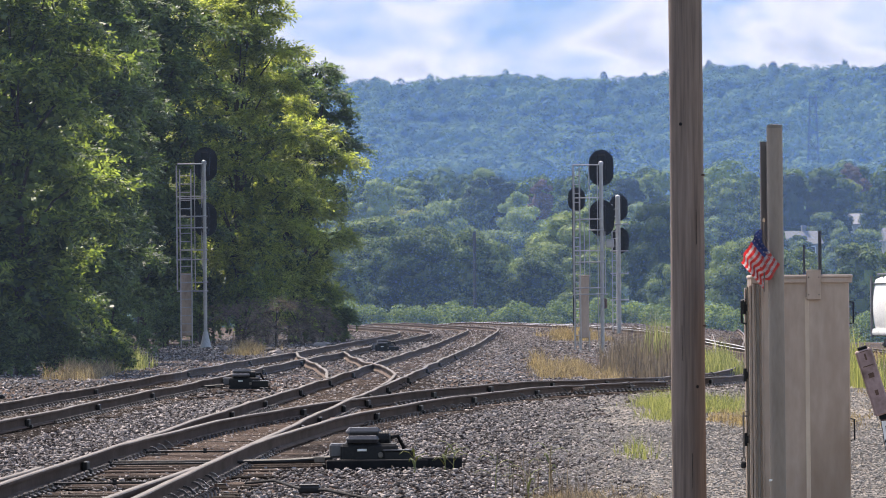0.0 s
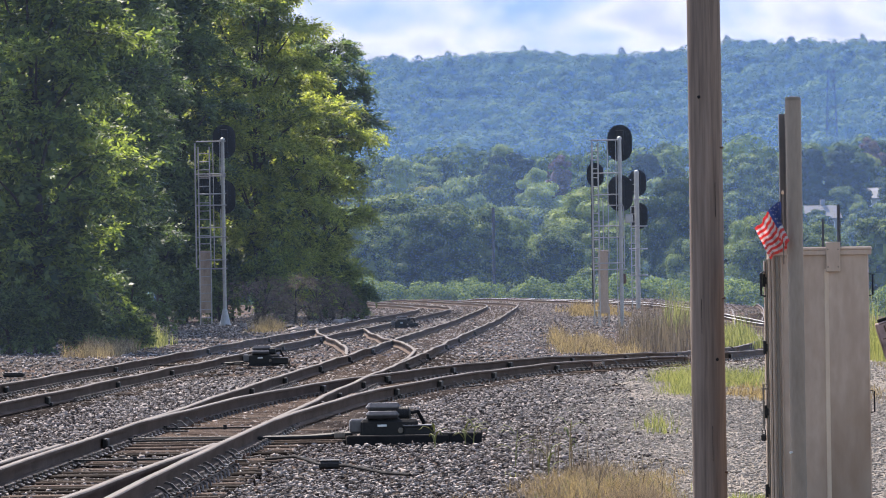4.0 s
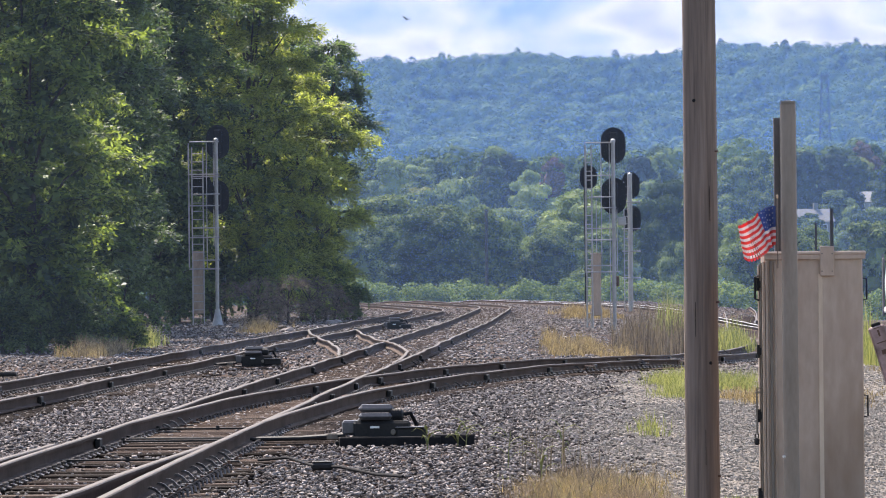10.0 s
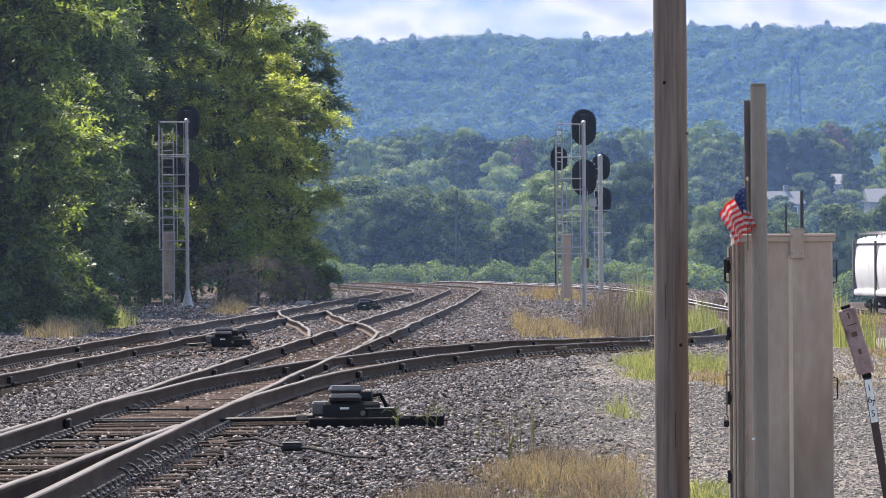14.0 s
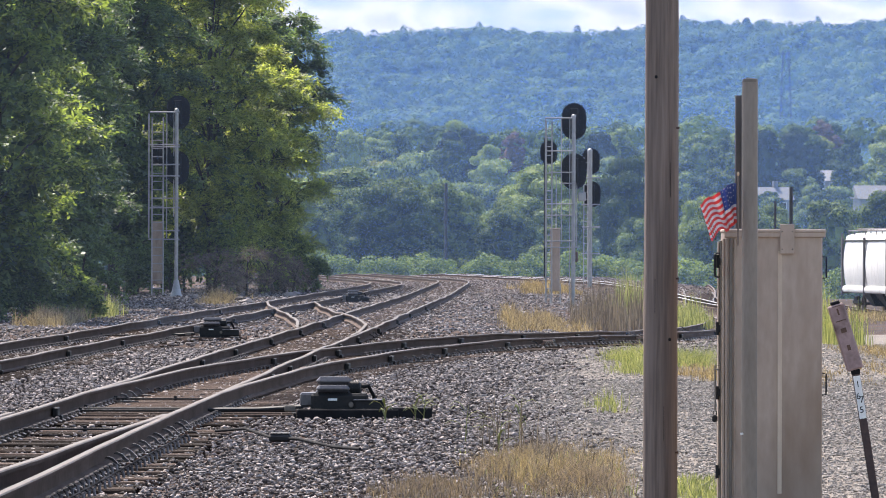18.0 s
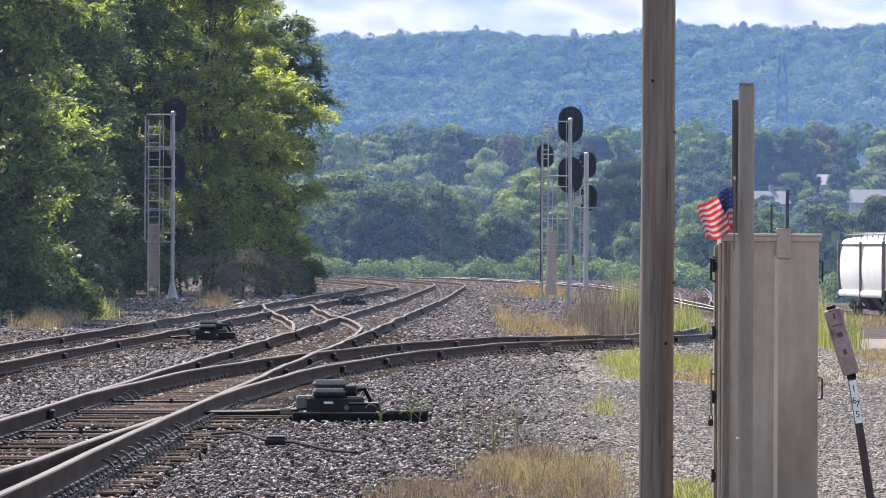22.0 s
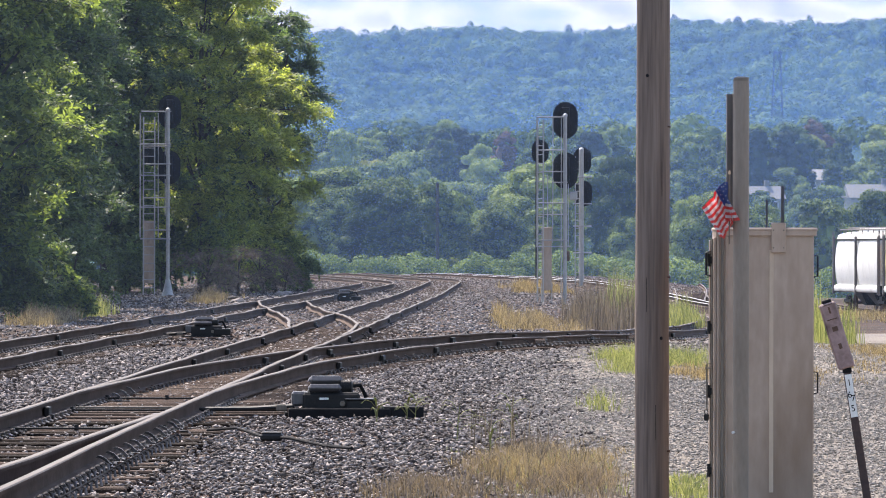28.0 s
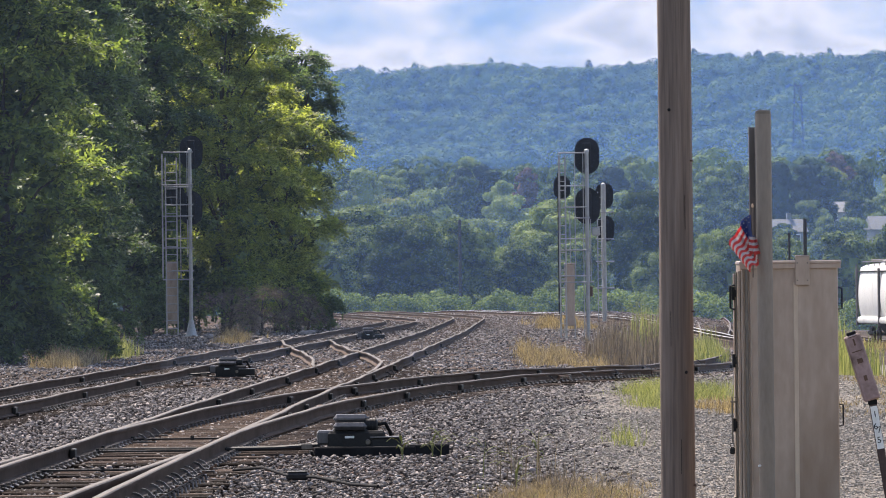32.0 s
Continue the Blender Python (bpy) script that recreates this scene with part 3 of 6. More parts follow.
M["brace_steel"] = material("brace_steel", (0.02, 0.018, 0.018), (0.10, 0.09, 0.086), 0.5, 0.2, spec=0.4, scale=9, fine=40, bump=0.2, obrand=0.5)
clips(main_track, LINE_MAIN, HALF + 0.06, 38, 48.6, 0.53)
clips(main_track, LINE_MAIN, HALF + 0.22, 40, 56, 0.53)
clips(main_track, LINE_MAIN, HALF + 0.05, 59.5, 68, 0.53)
clips(branch_track, LINE_BRANCH, -HALF + 0.06, 74, 92, 0.53)
clips(branch_track, LINE_BRANCH, HALF + 0.05, 84, 104, 0.53)

# crossover between the two main tracks and the points in the foreground
X_OUT = [(-5.42, 181), (-5.02, 170), (-4.5, 159), (-3.95, 148), (-3.45, 137), (-3.2, 129), (-2.98, 121)]
X_IN = [(-3.94, 181), (-3.62, 171), (-3.15, 160), (-2.7, 150), (-2.28, 144), (-1.92, 135), (-1.68, 126), (-1.66, 119), (-1.74, 110)]
cross = thing("track_crossover", pose(0, 0, 0), "curved crossover rails linking the two main tracks", "track crossover")
for line in (X_OUT, X_IN):
    part("rail", rail_mesh([Vector(p) for p in line], 0.0, step=1.5, lift=0.004), [M["rail_side"], M["rail_head"]], cross)
points = thing("switch_points", pose(0, 0, 0), "switch point rails lying against the main track rails", "track switch")
for line in ([(-3.42, 30), (-3.27, 42), (-3.13, 46), (-2.98, 50.8), (-2.86, 54), (-2.72, 58)], [(-4.62, 36), (-4.50, 46), (-4.38, 54), (-4.27, 58.5)]):
    part("point_rail", rail_mesh([Vector(p) for p in line], 0.0, step=1.5, lift=0.003), [M["rail_side"], M["rail_head"]], points)


# ---- loose ballast ----
def ballast(name, n, x0, x1, y0, y1, size, mat, label, seed, keep, sink=0.05, flat=0.62):
    rng = np.random.default_rng(seed)
    y = y0 + (y1 - y0) * rng.random(n) ** 1.35
    x = x0 + (x1 - x0) * rng.random(n)
    ok = np.array([keep(a, b) for a, b in zip(x, y)])
    x, y = x[ok], y[ok]
    n = len(x)
    s = size * (0.6 + 0.9 * rng.random(n) ** 2) * (1 + 0.5 * (y - y0) / (y1 - y0))
    z = np.array([land(a, b) for a, b in zip(x, y)]) + s * 0.12 - sink * rng.random(n) * (y < 110)
    r = rand_rot(n, rng) * (s[:, None, None] * (0.5 + 1.0 * rng.random((n, 1, 3))))
    r[:, 2, :] *= flat
    u = [(0.72, 0.1, 0.1), (-0.6, 0.3, 0.15), (0.05, 0.62, -0.2), (-0.2, -0.5, 0.2), (0.3, 0.1, 0.38), (-0.1, -0.2, -0.42)]
    f = [(0, 2, 4), (2, 1, 4), (1, 3, 4), (3, 0, 4), (2, 0, 5), (1, 2, 5), (3, 1, 5), (0, 3, 5)]
    ob = new(name, solids(name, u, f, r, np.stack([x, y, z], 1), mat))
    tagged(ob, label, "ballast", kind="stuff")


def view_wedge(x, y, left=-0.089, right=0.085):
    return left * y - 0.5 < x < right * y + 0.5


NEAR_MID = [(p.x, p.y) for p in spline(LINE_MAIN, 0.5)]


def on_ties(x, y):
    """Between and beside the near rails, where the sleepers lie bare."""
    if y > 70:
        return False
    c = float(np.interp(y, [q[1] for q in NEAR_MID], [q[0] for q in NEAR_MID]))
    return -1.4 < x - c < 1.55


ballast("ballast_stones", 190000, -9, 2.9, 37, 108, 0.033, M["stone"], "dark angular railway ballast stones round the rails", 3, lambda x, y: view_wedge(x, y) and x < gravel_edge(y) - 0.2 + 1.1 * abs(math.sin(x * 71.3 + y * 33.1)) ** 3 and (not on_ties(x, y) or math.sin(x * 91.7 + y * 57.3) > -0.35))
ballast("gravel_stones", 110000, -0.6, 11, 37, 125, 0.025, M["stone_pale"], "pale grey crushed gravel beside the track", 4, lambda x, y: view_wedge(x, y) and x > gravel_edge(y) - 0.3 - 0.9 * abs(math.sin(x * 51.3 + y * 23.1)) ** 4, 0.03, 0.4)
ballast("gravel_stones", 90000, 0.6, 6.5, 37, 84, 0.022, M["stone_pale"], "fine pale crushed gravel between the larger stones", 9, lambda x, y: view_wedge(x, y) and x > gravel_edge(y) - 0.1, 0.03, 0.4)
ballast("ballast_stones", 26000, -12, 20, 235, 400, 0.065, M["stone"], "brownish grey ballast far along the line", 6, lambda x, y: view_wedge(x, y) and -0.06 * y < x)
ballast("ballast_stones", 56000, -19, 12, 100, 235, 0.055, M["stone"], "brownish grey ballast in the distance", 5, lambda x, y: view_wedge(x, y) and x < 6 + 0.03 * (y - 100))


# ---- leaves ----
def sprays(centres, outs, rng, leaflets, length, width, rachis, droop=0.35):
    """Compound leaves: leaflets in pairs along a short stalk. Returns quad corners."""
    n = len(centres)
    o = outs + rng.normal(scale=0.55, size=(n, 3))
    o[:, 2] -= droop * rng.random(n)
    o /= np.linalg.norm(o, axis=1)[:, None]
    side = np.cross(o, np.array([0, 0, 1.0]) + rng.normal(scale=0.35, size=(n, 3)))
    side /= np.linalg.norm(side, axis=1)[:, None] + 1e-9
    up = np.cross(side, o)
    res = []
    for k in range(leaflets):
        t = (k // 2 + 0.5) / (leaflets / 2)
        sg = 1 if k % 2 else -1
        b = centres + o * rachis * t - up * (rachis * 0.25 * t * t)
        d = o * 0.5 + side * sg * 0.8 - up * 0.25 + rng.normal(scale=0.18, size=(n, 3))
        d /= np.linalg.norm(d, axis=1)[:, None]
        w = np.cross(d, up + rng.normal(scale=0.3, size=(n, 3)))
        w /= np.linalg.norm(w, axis=1)[:, None] + 1e-9
        ln = (length * (0.7 + 0.6 * rng.random(n)))[:, None]
        wd = (width * (0.7 + 0.6 * rng.random(n)))[:, None]
        mid = b + d * ln * 0.45
        res.append(np.stack([b, mid + w * wd - up * 0.2 * wd, b + d * ln, mid - w * wd - up * 0.2 * wd], 1))
    return np.concatenate(res)


def lobes_points(lobes, per_area, rng, inner=0.62):
    """Points in the outer shells of ellipsoid lobes, with outward directions."""
    cs, os_ = [], []
    for (c, r) in lobes:
        n = int(0.62 * per_area * 12.6 * (r[0] * r[1] * r[2]) ** (2 / 3))
        d = rng.normal(size=(n, 3))
        d /= np.linalg.norm(d, axis=1)[:, None]
        k = inner + (1.08 - inner) * rng.random(n) ** 0.6
        cs.append(np.array(c) + d * np.array(r) * k[:, None])
        os_.append(d)
    return np.concatenate(cs), np.concatenate(os_)


def bough_points(lobes, boughs, leaves, rng):
    """Leaf stalks set along arching, drooping boughs that leave each lobe's middle. Returns places, directions and the boughs' lines."""
    cs, os_, lines = [], [], []
    for c, r in lobes:
        for b in range(boughs):
            a = 2.4 * b + rng.uniform(-0.5, 0.5)
            d = np.array([math.cos(a), math.sin(a), rng.uniform(-0.15, 0.75)])
            d /= np.linalg.norm(d)
            reach = np.array(r) * rng.uniform(0.85, 1.5)
            side = np.array([-d[1], d[0], 0.0])
            fall = rng.uniform(0.25, 0.75) * r[2]
            u = 0.25 + 0.8 * (np.arange(leaves) + rng.random(leaves)) / leaves
            p = np.array(c) + u[:, None] * d * reach
            p[:, 2] -= fall * u ** 2.5
            sg = np.where(np.arange(leaves) % 2, 1.0, -1.0)[:, None]
            o = d * 0.75 + side * sg * rng.uniform(0.2, 1.0, size=(leaves, 1)) + np.array([0, 0, 0.15]) - np.array([0, 0, 0.5]) * (u ** 2)[:, None]
            cs.append(p + rng.normal(scale=0.06, size=p.shape)), os_.append(o / np.linalg.norm(o, axis=1)[:, None])
            lines.append([tuple(np.array(c) + q * d * reach - np.array([0, 0, fall * q ** 2.5])) for q in (0.0, 0.5, 1.0)])
    return np.concatenate(cs), np.concatenate(os_), lines


def broadleaf_tree(name, m, label, lobes, trunk_r, rng_seed, mat, boughs=9, leaves=16, leaf=(0.17, 0.036), rachis=0.40, leaflets=9, category="tree", group="", heart=1.0):
    """A tapered trunk, a limb to every lobe, boughs with compound leaves, and inner foliage coloured dark as if shaded.
    """
    rng = np.random.default_rng(rng_seed)
    t = thing(name, m, label, category, group)
    top = max(c[2] for c, _ in lobes)
    g = Geo()
    lean = rng.normal(scale=0.25, size=2)
    spine = [(lean[0] * k * k, lean[1] * k * k, top * k - 0.1 * (k == 0)) for k in (0, 0.15, 0.3, 0.5, 0.7, 0.9)]
    g.tube(spine, [trunk_r * (1.25, 1, 0.88, 0.66, 0.42, 0.15)[i] for i in range(6)], 9)
    part("trunk", g, M["bark"], t, smooth=True)
    cs, os_, lines = bough_points(lobes, boughs, leaves, rng)
    g = Geo()
    for c, r in lobes:
        k = max(0.12, min(0.85, c[2] / top * rng.uniform(0.5, 0.75)))
        a = Vector((lean[0] * k * k, lean[1] * k * k, top * k))
        c = Vector(c)
        mid = a.lerp(c, 0.5) + Vector((0, 0, 0.12 * (c - a).length))
        g.tube([a, mid, c], [trunk_r * 0.36, trunk_r * 0.24, trunk_r * 0.12], 6, caps=False)
    for p, q, e in lines:
        g.tube([p, q, e], [trunk_r * 0.1, trunk_r * 0.06, 0.006], 4, caps=False)
    part("limb", g, M["bark"], t)
    part("crown", quads("crown", sprays(cs, os_, rng, leaflets, leaf[0], leaf[1], rachis), mat), None, t)
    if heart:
        # inner leaves are coloured darker to imitate the shade within the crown
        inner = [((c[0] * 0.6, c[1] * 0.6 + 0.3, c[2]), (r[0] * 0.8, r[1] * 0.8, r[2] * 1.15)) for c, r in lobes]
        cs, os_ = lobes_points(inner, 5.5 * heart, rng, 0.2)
        part("inner_foliage", quads("inner_foliage", sprays(cs, os_, rng, 7, leaf[0] * 1.5, leaf[1] * 2.4, rachis), M["leaf_shaded"]), None, t)
    return t


def crown_lobes(rng, radius, low, high, n, size):
    """Lobes spread over an egg-shaped crown."""
    out = []
    for i in range(n):
        k = (i + 0.5) / n
        z = low + (high - low) * k
        prof = math.sin(math.pi * (0.12 + 0.80 * k)) ** 0.7
        a = i * 2.4 + rng.uniform(-0.5, 0.5)
        rr = radius * prof * rng.uniform(0.65, 1.15)
        s = size * rng.uniform(0.75, 1.25)
        out.append(((rr * math.cos(a), rr * math.sin(a), z), (s, s, s * 0.58)))
    return out


def near_trees():
    rng = np.random.default_rng(11)
    spec = [  # x, y, radius, low, high, lobes, lobe size, mat, boughs, leaves, words
        # mat also sets whether a tree is coloured as sunlit or shaded
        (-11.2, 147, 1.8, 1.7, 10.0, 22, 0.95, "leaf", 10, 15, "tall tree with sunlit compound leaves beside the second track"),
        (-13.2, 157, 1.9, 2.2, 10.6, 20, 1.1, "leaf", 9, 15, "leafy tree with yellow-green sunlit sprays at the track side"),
        (-12.6, 187, 1.7, 2.5, 12.8, 24, 1.05, "leaf_shaded", 9, 17, "dark green shaded tree behind the ladder signal"),
        (-13.9, 207, 1.8, 2.5, 13.8, 24, 1.15, "leaf_shaded", 9, 17, "tall dark green tree in deep shade"),
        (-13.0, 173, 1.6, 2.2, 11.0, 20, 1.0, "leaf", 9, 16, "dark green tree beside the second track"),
        (-13.0, 233, 2.3, 1.8, 14.8, 26, 1.4, "leaf_shaded", 10, 24, "big broadleaf tree in half shade behind the signal"),
        (-9.4, 238, 2.1, 2.4, 14.6, 28, 1.2, "leaf_sunlit_yellow", 10, 26, "big broadleaf tree with yellow-green sunlit crown"),
        (-7.5, 246, 1.6, 2.0, 9.4, 18, 1.1, "leaf_sunlit_yellow", 10, 24, "rounded green tree at the wood's edge"),
        (-7.0, 251, 1.4, 6.2, 11.7, 14, 0.95, "leaf_shaded", 8, 22, "open-crowned tree with drooping boughs against the sky at the wood's edge"),
        (-14.0, 219, 1.7, 1.8, 14.2, 24, 1.15, "leaf_shaded", 9, 18, "tall dark green tree in deep shade"),
        (-11.2, 246, 1.8, 1.8, 15.0, 26, 1.3, "leaf_shaded", 10, 22, "tall dark green tree behind the signal"),
        # three trees added, rising above the view, to shade the wood before them
        (-16.6, 214, 2.4, 6.0, 20.0, 20, 1.6, "leaf_shaded", 9, 16, "very tall tree added at the back to shade the wood"),
        (-15.8, 236, 2.4, 6.0, 20.5, 20, 1.6, "leaf_shaded", 9, 16, "very tall tree added at the back to shade the wood"),
        (-15.4, 193, 2.2, 6.0, 18.5, 20, 1.5, "leaf_shaded", 9, 16, "very tall tree added at the back to shade the wood"),
        (-12.3, 262, 2.8, 2.0, 16.5, 26, 1.6, "leaf_shaded", 10, 22, "tall tree at the back of the wood"),
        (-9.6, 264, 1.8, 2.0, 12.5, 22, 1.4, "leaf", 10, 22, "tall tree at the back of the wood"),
        (-17.5, 250, 3.2, 2.0, 15.0, 24, 1.7, "leaf_shaded", 8, 17, "tall tree at the back of the wood"),
        (-20.0, 225, 3.2, 2.0, 15.0, 24, 1.7, "leaf_shaded", 8, 17, "tall tree at the back of the wood"),
        # two trees added beyond the left edge to shade those inside it
        (-15.6, 154, 2.4, 1.2, 10.5, 22, 1.25, "leaf_shaded", 9, 15, "leafy tree added beyond the view to shade the wood"),
        (-15.6, 172, 2.4, 1.2, 11.5, 22, 1.4, "leaf_shaded", 9, 15, "leafy tree added beyond the view to shade the wood"),
        (-13.3, 197, 1.7, 1.8, 13.0, 24, 1.15, "leaf_shaded", 9, 15, "tall tree at the back of the wood"),
    ]
    for i, (x, y, r, lo, hi, n, s, mat, boughs, leaves, words) in enumerate(spec):
        big = 1.0 if y < 175 else 1.02
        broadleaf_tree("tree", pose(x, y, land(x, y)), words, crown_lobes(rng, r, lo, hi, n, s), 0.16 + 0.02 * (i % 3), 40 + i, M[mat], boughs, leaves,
                       (0.17 * big, 0.037 * big), 0.42 * big, group="trackside trees", heart=0.45 if lo > 5 else (0.3 if mat == "leaf_sunlit_yellow" else 1.2))


near_trees()


def shrubs():
    rng = np.random.default_rng(23)
    spec = [  # x, y, radius, height, mat, words
        # the darker leaf tone paints the trees' shade into these shrubs
        (-10.3, 148.5, 1.1, 1.7, "leaf_shaded", "low dark green shrub at the foot of the trees"), (-12.0, 150, 1.3, 2.4, "leaf_shaded", "dark green shrub under the trees"),
        (-9.5, 153.5, 0.55, 1.0, "leaf", "small bright green shrub at the foot of the trees"), (-11.9, 146, 0.9, 1.7, "leaf_shaded", "low dark shrub with a few lit sprays"),
        (-12.2, 165, 1.4, 2.6, "leaf_shaded", "dark green shrub under the trees"), (-11.8, 192, 1.3, 2.6, "leaf_shaded", "dark shrub in the shade"), (-12.4, 178, 1.4, 3.0, "leaf_shaded", "dark shrub in the shade"),
        (-8.9, 231, 1.0, 3.2, "leaf", "green shrub beside the ladder signal"), (-7.2, 239, 1.2, 4.6, "leaf_sunlit_yellow", "tall green shrub at the wood's edge"), (-8.2, 235, 1.2, 5.6, "leaf_sunlit_yellow", "tall green shrub at the wood's edge, leaves coloured as if sunlit"),
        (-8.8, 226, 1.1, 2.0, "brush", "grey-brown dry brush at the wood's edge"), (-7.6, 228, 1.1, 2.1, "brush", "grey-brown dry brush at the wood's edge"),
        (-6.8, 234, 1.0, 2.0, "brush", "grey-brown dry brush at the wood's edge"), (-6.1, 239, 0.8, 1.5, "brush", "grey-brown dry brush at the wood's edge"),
        (-5.75, 246, 0.75, 1.6, "leaf_shaded", "dark low shrub at the end of the wood"),
        (-6.6, 245, 1.1, 3.4, "leaf", "green shrub at the wood's edge"), (-12.6, 244, 1.6, 3.2, "leaf_shaded", "dark shrub deep in the wood"), (-10.8, 246, 1.5, 3.0, "leaf_shaded", "dark shrub deep in the wood"), (-14.4, 240, 1.6, 3.2, "leaf_shaded", "dark shrub deep in the wood"), (-16.4, 238, 1.7, 3.2, "leaf_shaded", "dark shrub deep in the wood"), (-11.9, 228, 1.2, 2.2, "leaf_shaded", "dark shrub behind the signal's foot"),
    ]
    for i, (x, y, r, h, mat, words) in enumerate(spec):
        lobes = [((rng.uniform(-0.6, 0.6) * r, rng.uniform(-0.6, 0.6) * r, h * (0.2 + 0.6 * k / 6)), (r * 0.5, r * 0.5, h * 0.22)) for k in range(7)]
        dry = mat == "brush"
        broadleaf_tree("shrub", pose(x, y, land(x, y)), words, lobes, 0.05, 80 + i, M[mat], 9, 12, (0.075, 0.010) if dry else (0.10, 0.026), 0.22, category="shrub", group="trackside shrubs", heart=0 if dry else 0.8)


shrubs()


# ---- woods across the valley ----
def clump_crown(seed, radius, height, base, n, small, big, mat="leaf_wood"):
    """A crown of leaf clumps as one mesh, about the foot of the tree: rounded lobes of leaf faces over a closed core."""
    rng = np.random.default_rng(seed)
    lobes = []
    for i in range(26):
        k = (i + 0.5) / 26
        a = i * 2.4 + rng.uniform(-0.6, 0.6)
        rr = radius * math.sin(math.pi * (0.25 + 0.71 * k)) ** 0.75 * rng.uniform(0.5, 1.0)
        s = radius * rng.uniform(0.22, 0.42)
        lobes.append(((rr * math.cos(a), rr * math.sin(a), base + (height - base) * k * rng.uniform(0.92, 1.05)), (s, s, s * 0.66)))
    cs, os_ = lobes_points(lobes, n, rng, 0.82)
    nrm = os_ + rng.normal(scale=0.45, size=os_.shape)
    nrm /= np.linalg.norm(nrm, axis=1)[:, None]
    u = np.cross(nrm, rng.normal(size=os_.shape))
    u /= np.linalg.norm(u, axis=1)[:, None]
    v = np.cross(nrm, u)
    s = (small + (big - small) * rng.random(len(cs)))[:, None]
    q = [np.stack([cs + u * s, cs + v * s * 0.8, cs - u * s, cs - v * s * 0.8], 1)]
    for c, r in lobes + [((0, 0, base + (height - base) * 0.5), (radius * 0.62, radius * 0.62, (height - base) * 0.42))]:
        grid = np.array([[(math.cos(2 * math.pi * j / 9) * math.sin(math.pi * i / 6), math.sin(2 * math.pi * j / 9) * math.sin(math.pi * i / 6), math.cos(math.pi * i / 6)) for j in range(10)] for i in range(7)])
        grid = grid * np.array(r) * 0.84 + np.array(c)
        q.append(np.stack([grid[:-1, :-1], grid[1:, :-1], grid[1:, 1:], grid[:-1, 1:]], 2).reshape(-1, 4, 3))
    return quads("crown", np.concatenate(q), M[mat])


CROWN_SHAPES = ((3.9, 11.0, 0.3), (4.6, 11.5, 0.2), (5.2, 12.0, 0.3), (3.4, 10.5, 0.1), (4.3, 12.5, 0.3))
WOOD_CROWNS = [clump_crown(300 + i, r, h, b + 2.0, 30, 0.08, 0.2) for i, (r, h, b) in enumerate(CROWN_SHAPES)]
FAR_CROWNS = [clump_crown(320 + i, r, h, b, 13, 0.15, 0.33) for i, (r, h, b) in enumerate(CROWN_SHAPES)]


def wood_trunk():
    g = Geo()
    g.tube([(0, 0, -0.5), (0.05, 0, 3), (-0.05, 0.1, 6), (0.1, 0, 9)], [0.28, 0.22, 0.15, 0.05], 7)
    return g.mesh("trunk", M["bark"], True)


WOOD_TRUNK = wood_trunk()


HOUSES = [  # x, y, floor, width, depth, height, turn, words
    (57.2, 1050.0, 7.8, 7.0, 6.0, 2.8, 12, "pale house with a slate roof among the trees"),
    (84.9, 1290.0, 14.0, 7.0, 6.0, 2.8, -20, "pale house half hidden in the wooded slope"),
    (74.5, 1010.0, 7.9, 9.0, 6.0, 2.6, 8, "long low pale house among the trees")]


def hides_house(x, y):
    return any(0 < hy - y < 420 and abs(x / y - hx / hy) < (w / 2 + 2.0) / hy for hx, hy, _, w, *_ in HOUSES)


def woods():
    rng = np.random.default_rng(77)
    rows = [  # y, half width, spacing, size, jitter
        (505, 58, 5.2, 0.66, 12), (545, 62, 5.0, 0.76, 14), (640, 70, 5.6, 0.92, 25), (780, 84, 7.2, 0.95, 30), (900, 96, 7.4, 0.95, 35),
        (1000, 105, 7.6, 0.9, 40), (1110, 118, 7.8, 0.9, 45), (1240, 130, 8.2, 0.95, 50), (1380, 145, 8.6, 1.0, 55), (1540, 160, 9.0, 1.0, 60)]
    for y, wide, gap, size, jit in rows:
        x = -wide
        while x < wide:
            xx, yy = x + rng.uniform(-0.3, 0.3) * gap, y + rng.uniform(-jit, jit)
            s = size * rng.uniform(0.72, 1.22)
            k = int(rng.integers(5))
            thin = rng.uniform(0.8, 1.1)
            if hides_house(xx, yy):
                s *= 0.70
            t = thing("tree", pose(xx, yy, land(xx, yy), 0, 0, rng.uniform(0, 360)), "rounded green deciduous tree in the wood across the valley", "tree", "valley woods")
            for n_, me in (("trunk", WOOD_TRUNK), ("crown", (WOOD_CROWNS if y < 700 else FAR_CROWNS)[k])):
                part(n_, me, None, t, m=Matrix.Diagonal((s * thin, s * thin, s * rng.uniform(0.9, 1.1), 1)))
            x += gap * rng.uniform(0.8, 1.2)


woods()


